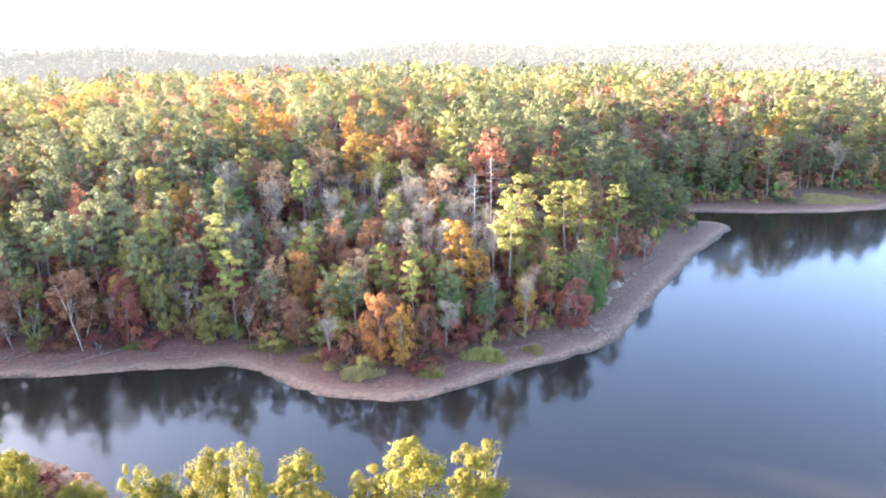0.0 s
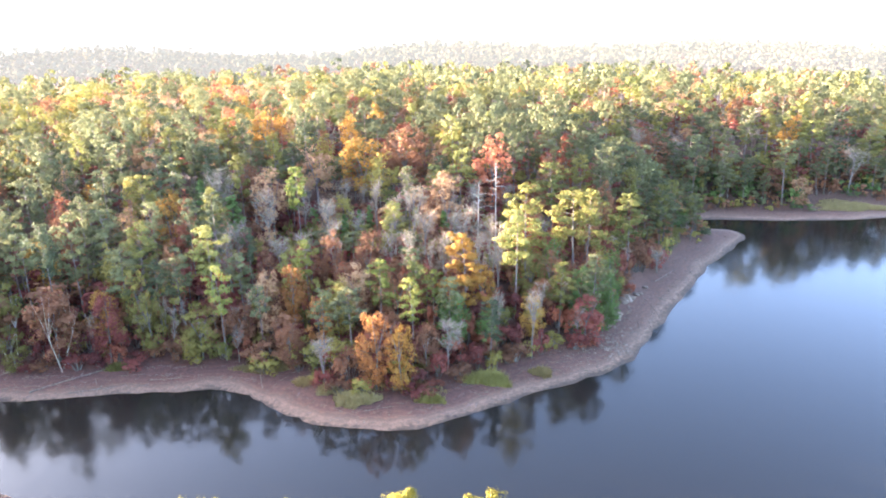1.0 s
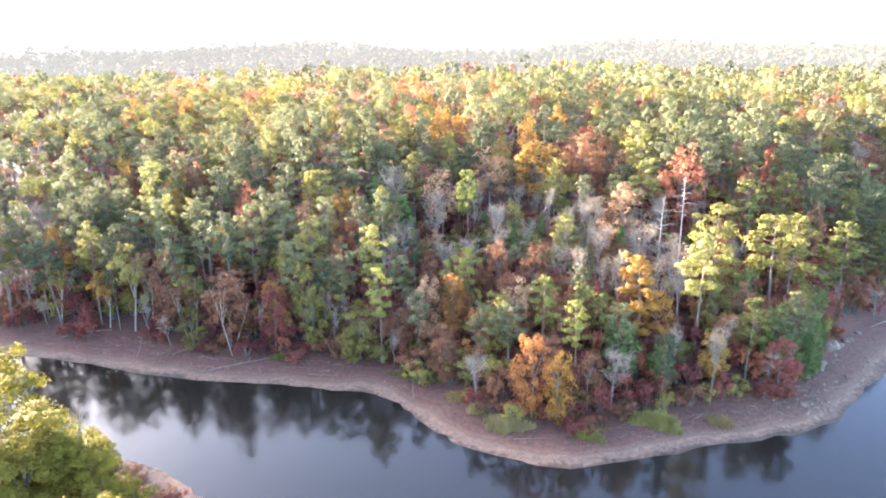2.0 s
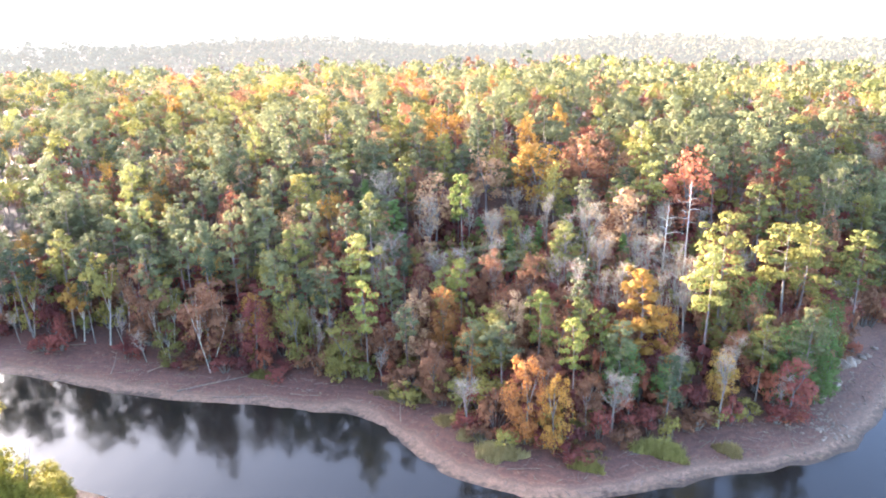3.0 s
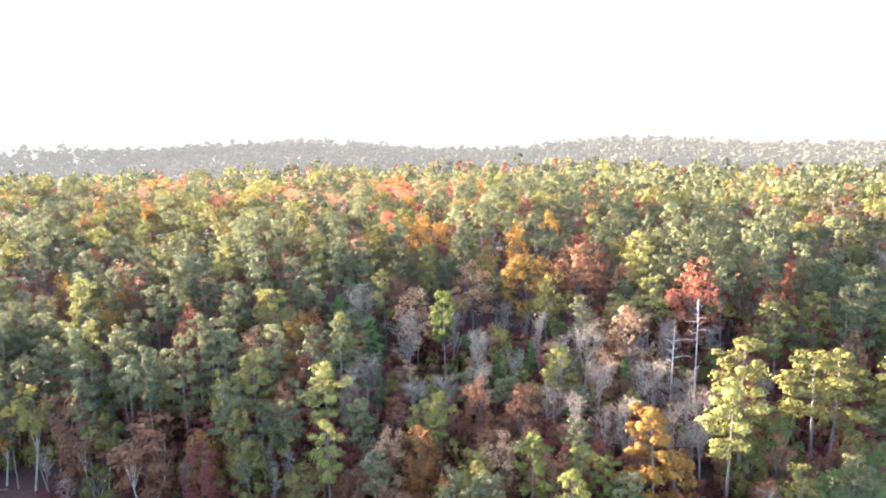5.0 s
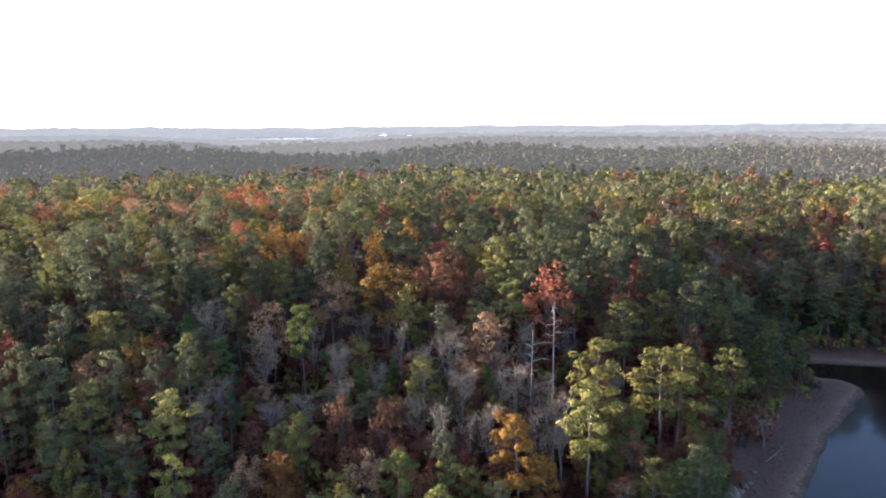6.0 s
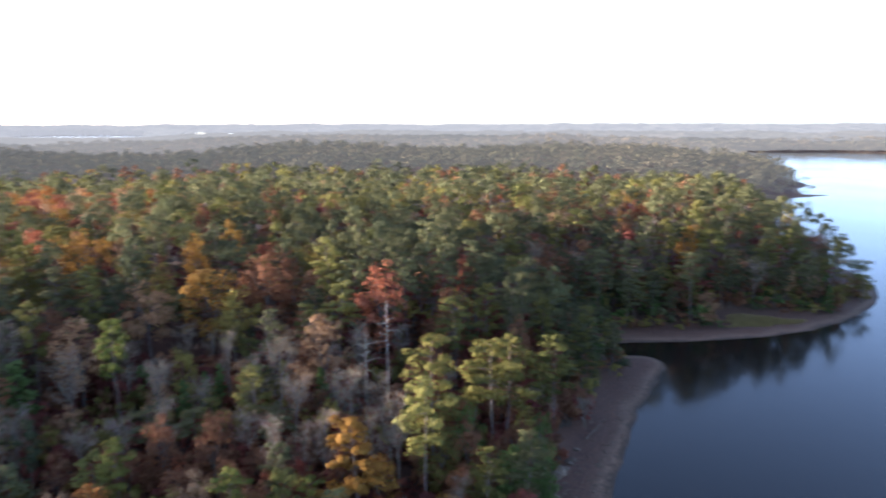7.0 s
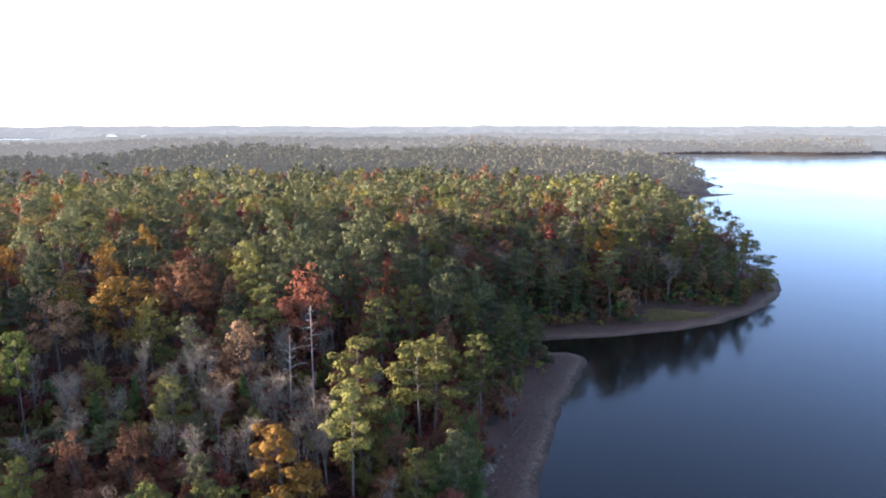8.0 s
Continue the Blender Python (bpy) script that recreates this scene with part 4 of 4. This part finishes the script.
# far trees, their haze put into the material as glow
x, y, d = scatter(-620, 620, 300, 880, 10.2, 27, lambda x, y, d: (d > 3) & (np.abs(x + 20) < 1.05 * y + 40) & (x * x + y * y >= 540 ** 2) & (x * x + y * y < 860 ** 2))
woodland("backdrop_5", wild_trees(x, y, d, 0.95, 1.5), "dim ", "canopy of woods beyond the ridge, haze painted in", "structure", HAZED_NEAR)
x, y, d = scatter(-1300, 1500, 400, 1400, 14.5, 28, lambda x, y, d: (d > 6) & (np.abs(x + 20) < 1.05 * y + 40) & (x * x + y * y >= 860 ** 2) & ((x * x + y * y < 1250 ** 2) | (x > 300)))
woodland("backdrop_4", wild_trees(x, y, d, 0.95, 2.0), "speck ", "canopy of far autumn woods, haze painted in", "structure", HAZED_MID)
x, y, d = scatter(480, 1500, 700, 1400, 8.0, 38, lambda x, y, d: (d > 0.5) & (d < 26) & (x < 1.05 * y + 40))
woodland("backdrop_6", wild_trees(x, y, d + 22, 0.8, 1.6), "shore ", "autumn trees along the far shore, haze painted in", "structure", HAZED_MID)


# ---------------------------------------------------------------- single things along the shore
def part(name, piece, mat, parent, label="", smooth=True):
    ob = new(name, mesh_of(name, *piece, materials=[mat], smooth=smooth))
    ob.parent = parent
    return tagged(ob, label) if label else ob


def snag(x, y, tall, arms, seed, turn):
    """A dead, barkless pine with broken arms."""
    r = np.random.RandomState(seed)
    foot = tagged(new("dead_tree"), "bleached white dead pine with broken branches", "tree", "dead pines in the wood")
    foot.matrix_basis = pose(x, y, float(height(x, y)), 0, 0, turn)
    bend = r.normal(size=2) * 0.3

    def bole(f):
        return np.array((bend[0] * f * f, bend[1] * f * f, tall * f))

    part("trunk", rods([[(bole(f) - (0, 0, 0.4 if f == 0 else 0), 0.19 * (1 - 0.72 * f)) for f in (0, 0.2, 0.4, 0.6, 0.8, 0.95, 1.0)]], 7), BARK_DEAD, foot)
    for f, way, out, rise in arms:
        a, root = math.radians(way), bole(f)
        d = np.array((math.cos(a), math.sin(a), 0))
        side = np.array((-d[1], d[0], 0)) * r.normal() * 0.22 * out
        spine = [root + d * out * g + side * g * g + (0, 0, rise * (1.7 * g - 0.9 * g * g) + 0.07 * out * r.normal() * g) for g in (0, 0.25, 0.5, 0.75, 1)]
        piece = [[(p, q) for p, q in zip(spine, (0.085, 0.068, 0.055, 0.04, 0.02))]]
        for k in r.choice((1, 2, 3), 2 if out > 1.2 else 1, False):
            e = d * r.uniform(0.1, 0.5) + r.normal(size=3) * (0.3, 0.3, 0.35)
            piece.append([(spine[k], 0.035), (spine[k] + e * 0.6 + (0, 0, 0.08), 0.026), (spine[k] + e, 0.012)])
        part("branch", rods(piece, 5), BARK_DEAD, foot)
    return foot


snag(10.3, 153.2, 18.4, [(0.90, 190, 0.5, 1.7), (0.95, 30, 0.4, 0.2), (0.86, 200, 0.9, 0.2), (0.82, 10, 1.4, 0.5), (0.80, 170, 2.0, -0.2), (0.75, 60, 1.0, 0.6),
                         (0.72, 350, 2.2, 0.3), (0.69, 195, 1.5, 0.4), (0.64, 150, 2.0, -0.6), (0.60, 20, 0.9, -0.2), (0.55, 250, 0.7, 0.1)], 41, 0)
snag(6.3, 148.4, 15.4, [(0.93, 25, 0.4, 0.2), (0.84, 10, 2.3, 0.6), (0.80, 165, 1.5, 1.1), (0.76, 40, 0.8, -0.1), (0.71, 195, 1.3, 0.9), (0.66, 355, 3.0, 0.4),
                        (0.61, 175, 1.1, 0.5), (0.57, 15, 1.3, -0.3)], 42, 0)

# pale trunks at the head of the beach
for x, y, tall, wide, colour, out in PALE:
    plant("birch", colour, x, y, tall, wide, 0, 0 if colour == "rust" else 1, (out, 0))


def driftwood(x, y, x2, y2, thick, seed, rise=0.0, label="grey weathered log lying on the beach"):
    """A fallen trunk from its butt to its tip, with stubs of limbs."""
    r = np.random.RandomState(seed)
    foot = tagged(new("driftwood_log"), label, "log", "driftwood on the beach")
    long = math.hypot(x2 - x, y2 - y)
    mid = 0.5
    foot.matrix_basis = pose(x, y, float(height(x, y)) + thick * 0.6, 0, 0, math.degrees(math.atan2(y2 - y, x2 - x)))
    drop = float(height(x2, y2)) - float(height(x, y)) + rise
    line = [(np.array((long * f, 0.35 * math.sin(f * 3 + seed) * mid, drop * f)), 0.72 * thick * (1 - 0.7 * f)) for f in (0, 0.2, 0.45, 0.7, 1.0)]
    part("trunk", rods([line], 8), DRIFT, foot)
    for _ in range(4):
        f = r.uniform(0.35, 0.95)
        root = np.array((long * f, 0.35 * math.sin(f * 3 + seed) * mid, drop * f))
        tip = root + np.array((r.uniform(0.2, 0.9), r.choice((-1, 1)) * r.uniform(0.4, 1.1), r.uniform(0.0, 0.5)))
        part("branch", rods([[(root, thick * 0.35), (tip, thick * 0.12)]], 5), DRIFT, foot)


driftwood(-65.6, 105.6, -55.5, 112.6, 0.24, 1)
driftwood(-59.4, 105.6, -51.5, 107.9, 0.15, 2)
driftwood(-89.7, 114.0, -101.5, 110.2, 0.16, 3)
driftwood(-79.2, 107.2, -82.0, 112.6, 0.20, 4, 0.5)
driftwood(-73.6, 109.2, -70.4, 112.8, 0.16, 5)
driftwood(-29.3, 106.2, -30.4, 110.6, 0.12, 6, 1.2, "bent dead sapling standing on the shore")
driftwood(21.2, 118.2, 27.0, 122.4, 0.22, 7, 0.3, "bleached fallen trunk below the trees")
driftwood(30.9, 131.8, 35.2, 139.2, 0.20, 8, 0.4, "bleached fallen trunk below the trees")
driftwood(44.5, 149.5, 50.5, 156.5, 0.20, 9, 0.3, "bleached fallen trunk below the trees")
driftwood(-48.0, 109.2, -43.2, 109.6, 0.12, 10)
driftwood(-12.6, 99.0, -8.4, 99.6, 0.10, 11)


def reeds(x, y, wide, deep, blades, tall, seed, label, mat):
    """A patch of standing grass."""
    r = np.random.RandomState(seed)
    a, q = r.uniform(0, 6.283, blades), np.sqrt(r.uniform(0, 1, blades))
    q = q * (1 + 0.22 * np.sin(3 * a + seed) + 0.12 * np.sin(7 * a))
    px, py = x + np.cos(a) * q * wide, y + np.sin(a) * q * deep
    pz = height(px, py) - 0.05
    h = tall * r.uniform(0.5, 1.15, blades) * (1.05 - 0.45 * q)
    bend = r.normal(size=(blades, 2)) * 0.28 * h[:, None]
    turn = r.uniform(0, 3.14, blades)
    w = 0.045 + 0.03 * r.uniform(size=blades)
    low = np.stack((px, py, pz), 1)
    side = np.stack((np.cos(turn) * w, np.sin(turn) * w, turn * 0), 1)
    mid = low + np.stack((bend[:, 0] * 0.3, bend[:, 1] * 0.3, h * 0.6), 1)
    tip = low + np.stack((bend[:, 0], bend[:, 1], h), 1)
    V = np.stack((low - side, low + side, mid + side * 0.7, mid - side * 0.7, tip), 1).reshape(-1, 3)
    k = np.arange(blades)[:, None, None] * 5
    T = (k + np.array([[0, 1, 2], [0, 2, 3], [3, 2, 4]])).reshape(-1, 3)
    return tagged(new("reed_patch", mesh_of("reeds", V, T, materials=[mat])), label, "grass", kind="stuff")


GRASS, STRAW = "yellow-green reeds standing on the beach", "dry straw-coloured grass on the beach"
reeds(-14.2, 101.2, 3.2, 1.5, 1494, 1.89, 1, STRAW, LEAF["reed"])
reeds(-18.6, 103.8, 1.7, 1.1, 575, 1.59, 2, STRAW, LEAF["reed"])
reeds(-3.0, 101.4, 2.2, 1.1, 804, 1.59, 3, GRASS, LEAF["grass"])
reeds(6.0, 106.8, 3.6, 1.4, 1954, 2.03, 4, GRASS, LEAF["grass"])
reeds(14.8, 109.6, 1.8, 1.1, 517, 1.45, 5, STRAW, LEAF["reed"])
reeds(-29.8, 111.4, 5.2, 1.1, 1265, 1.45, 6, STRAW, LEAF["reed"])
reeds(-22.3, 106.8, 2.4, 1.2, 575, 1.30, 7, STRAW, LEAF["reed"])
reeds(119.5, 208.6, 12.0, 2.8, 3600, 1.3, 8, GRASS, LEAF["reed"])
reeds(-54.4, 112.2, 2.0, 1.0, 459, 1.30, 9, GRASS, LEAF["grass"])
reeds(-6.5, 104.4, 6.0, 1.2, 804, 1.01, 10, STRAW, LEAF["reed"])


def stone(seed, flat):
    """A broken rock: a rough lump with flattened faces."""
    bm = bmesh.new()
    bmesh.ops.create_icosphere(bm, subdivisions=2, radius=1.0)
    r = np.random.RandomState(seed)
    cuts = [(Vector(unit(r.normal(size=3))), r.uniform(0.55, 0.85)) for _ in range(7)]
    for v in bm.verts:
        for n, d in cuts:
            over = v.co.dot(n) - d
            if over > 0:
                v.co -= n * over
        v.co += v.normal * 0.06 * noise.noise(v.co * 2.5 + Vector((seed, 0, 0)))
        v.co.z *= flat
    me = bpy.data.meshes.new("rock")
    bm.to_mesh(me)
    bm.free()
    me.materials.append(ROCK)
    return me


STONES = [stone(k, (0.6, 0.7, 0.5, 0.8, 0.55)[k]) for k in range(5)]


def boulder(x, y, size, seed, label="pale grey rock on the shore"):
    r = np.random.RandomState(seed)
    ob = tagged(new("rock", STONES[seed % 5]), label, "rock", "rocks on the shore")
    ob.matrix_basis = pose(x, y, float(height(x, y)) + size * 0.15, r.uniform(-12, 12), r.uniform(-12, 12), r.uniform(0, 360)) @ Matrix.Diagonal((size, size * r.uniform(0.7, 1), size, 1))


pebble = np.random.RandomState(77)
for number, (x, y, size) in enumerate(((32.0, 131.0, 0.9), (32.8, 132.2, 0.7), (31.6, 129.6, 0.8), (34.6, 137.4, 1.2), (35.6, 138.6, 1.4), (36.6, 139.6, 1.0), (38.2, 141.4, 0.9),
                                       (39.4, 142.6, 0.7), (29.2, 126.6, 0.6), (41.2, 146.0, 0.8), (24.6, 121.4, 0.5))):
    boulder(x, y, size, number, "whitish boulder at the foot of the wood")
for number in range(150):
    along = pebble.uniform(0, 1) ** 1.2
    x, y = 21 + 50 * along + pebble.normal() * 2.0, 113 + 62 * along + pebble.normal() * 2.0
    d = float(inland(x, y))
    if 1.0 < d < 9.5:
        boulder(x, y, pebble.uniform(0.10, 0.32), 20 + number)
for number in range(70):  # the broken heap near the bend
    x, y = 28.4 + pebble.normal() * 1.7, 118.4 + pebble.normal() * 1.9
    if 1.5 < float(inland(x, y)) < 8:
        boulder(x, y, pebble.uniform(0.12, 0.38), 200 + number)


def gravel(number, seed):
    """Loose stones strewn over the beach, too many to tell apart."""
    r = np.random.RandomState(seed)
    t = r.uniform(0, 1, number)
    x = np.where(t < 0.6, 16 + 62 * r.uniform(0, 1, number), -100 + 118 * r.uniform(0, 1, number))
    y = np.where(t < 0.6, 106 + (x - 16) * 1.2, 104.0) + r.normal(size=number) * 5
    d = inland(x, y)
    ok = (d > 0.5) & (d < 8)
    x, y = x[ok], y[ok]
    n = len(x)
    base = np.array([(1, 0, 0), (0, 1, 0), (-1, 0, 0), (0, -1, 0), (0, 0, 0.8), (0, 0, -0.5)])
    faces = np.array([(0, 1, 4), (1, 2, 4), (2, 3, 4), (3, 0, 4), (1, 0, 5), (2, 1, 5), (3, 2, 5), (0, 3, 5)])
    V = base[None] * r.uniform(0.04, 0.12, (n, 1, 1)) * r.uniform(0.6, 1.4, (n, 6, 1)) + np.stack((x, y, height(x, y) + 0.03), 1)[:, None]
    T = faces[None] + (np.arange(n) * 6)[:, None, None]
    return tagged(new("gravel", mesh_of("gravel", V.reshape(-1, 3), T.reshape(-1, 3), materials=[ROCK])), "loose grey stones strewn along the beach", "stones", kind="stuff")


gravel(3600, 5)


def litter(number, seed):
    """Sticks and bark washed up in rows along the old water lines."""
    r = np.random.RandomState(seed)
    x, y = r.uniform(-104, 80, number), r.uniform(94, 190, number)
    d = inland(x, y)
    ok = (d > 0.8) & (d < 8.5) & (np.abs((d + 0.5 * waves(x, y, 30, 7)) % 2.3 - 1.1) < 0.42)
    x, y = x[ok], y[ok]
    n = len(x)
    long, turn = r.uniform(0.25, 1.0, n) ** 1.5 * 1.3, r.uniform(0, 3.14, n)
    way = np.stack((np.cos(turn), np.sin(turn), r.normal(size=n) * 0.08), 1) * long[:, None]
    side = np.stack((-np.sin(turn), np.cos(turn), 0 * turn), 1) * r.uniform(0.02, 0.05, (n, 1))
    rise = np.array((0, 0, 1)) * r.uniform(0.03, 0.07, (n, 1))
    foot = np.stack((x, y, height(x, y) + 0.01), 1)
    V = np.stack((foot - way - side, foot - way + side, foot - way + rise, foot + way - side * 0.5, foot + way + side * 0.5, foot + way + rise), 1).reshape(-1, 3)
    T = np.array([(0, 2, 1), (3, 4, 5), (0, 3, 5), (0, 5, 2), (1, 2, 5), (1, 5, 4)])[None] + (np.arange(n) * 6)[:, None, None]
    return tagged(new("beach_litter", mesh_of("litter", V, T.reshape(-1, 3), materials=[DRIFT])), "small brown sticks washed up along the beach", "sticks", kind="stuff")


litter(26000, 12)
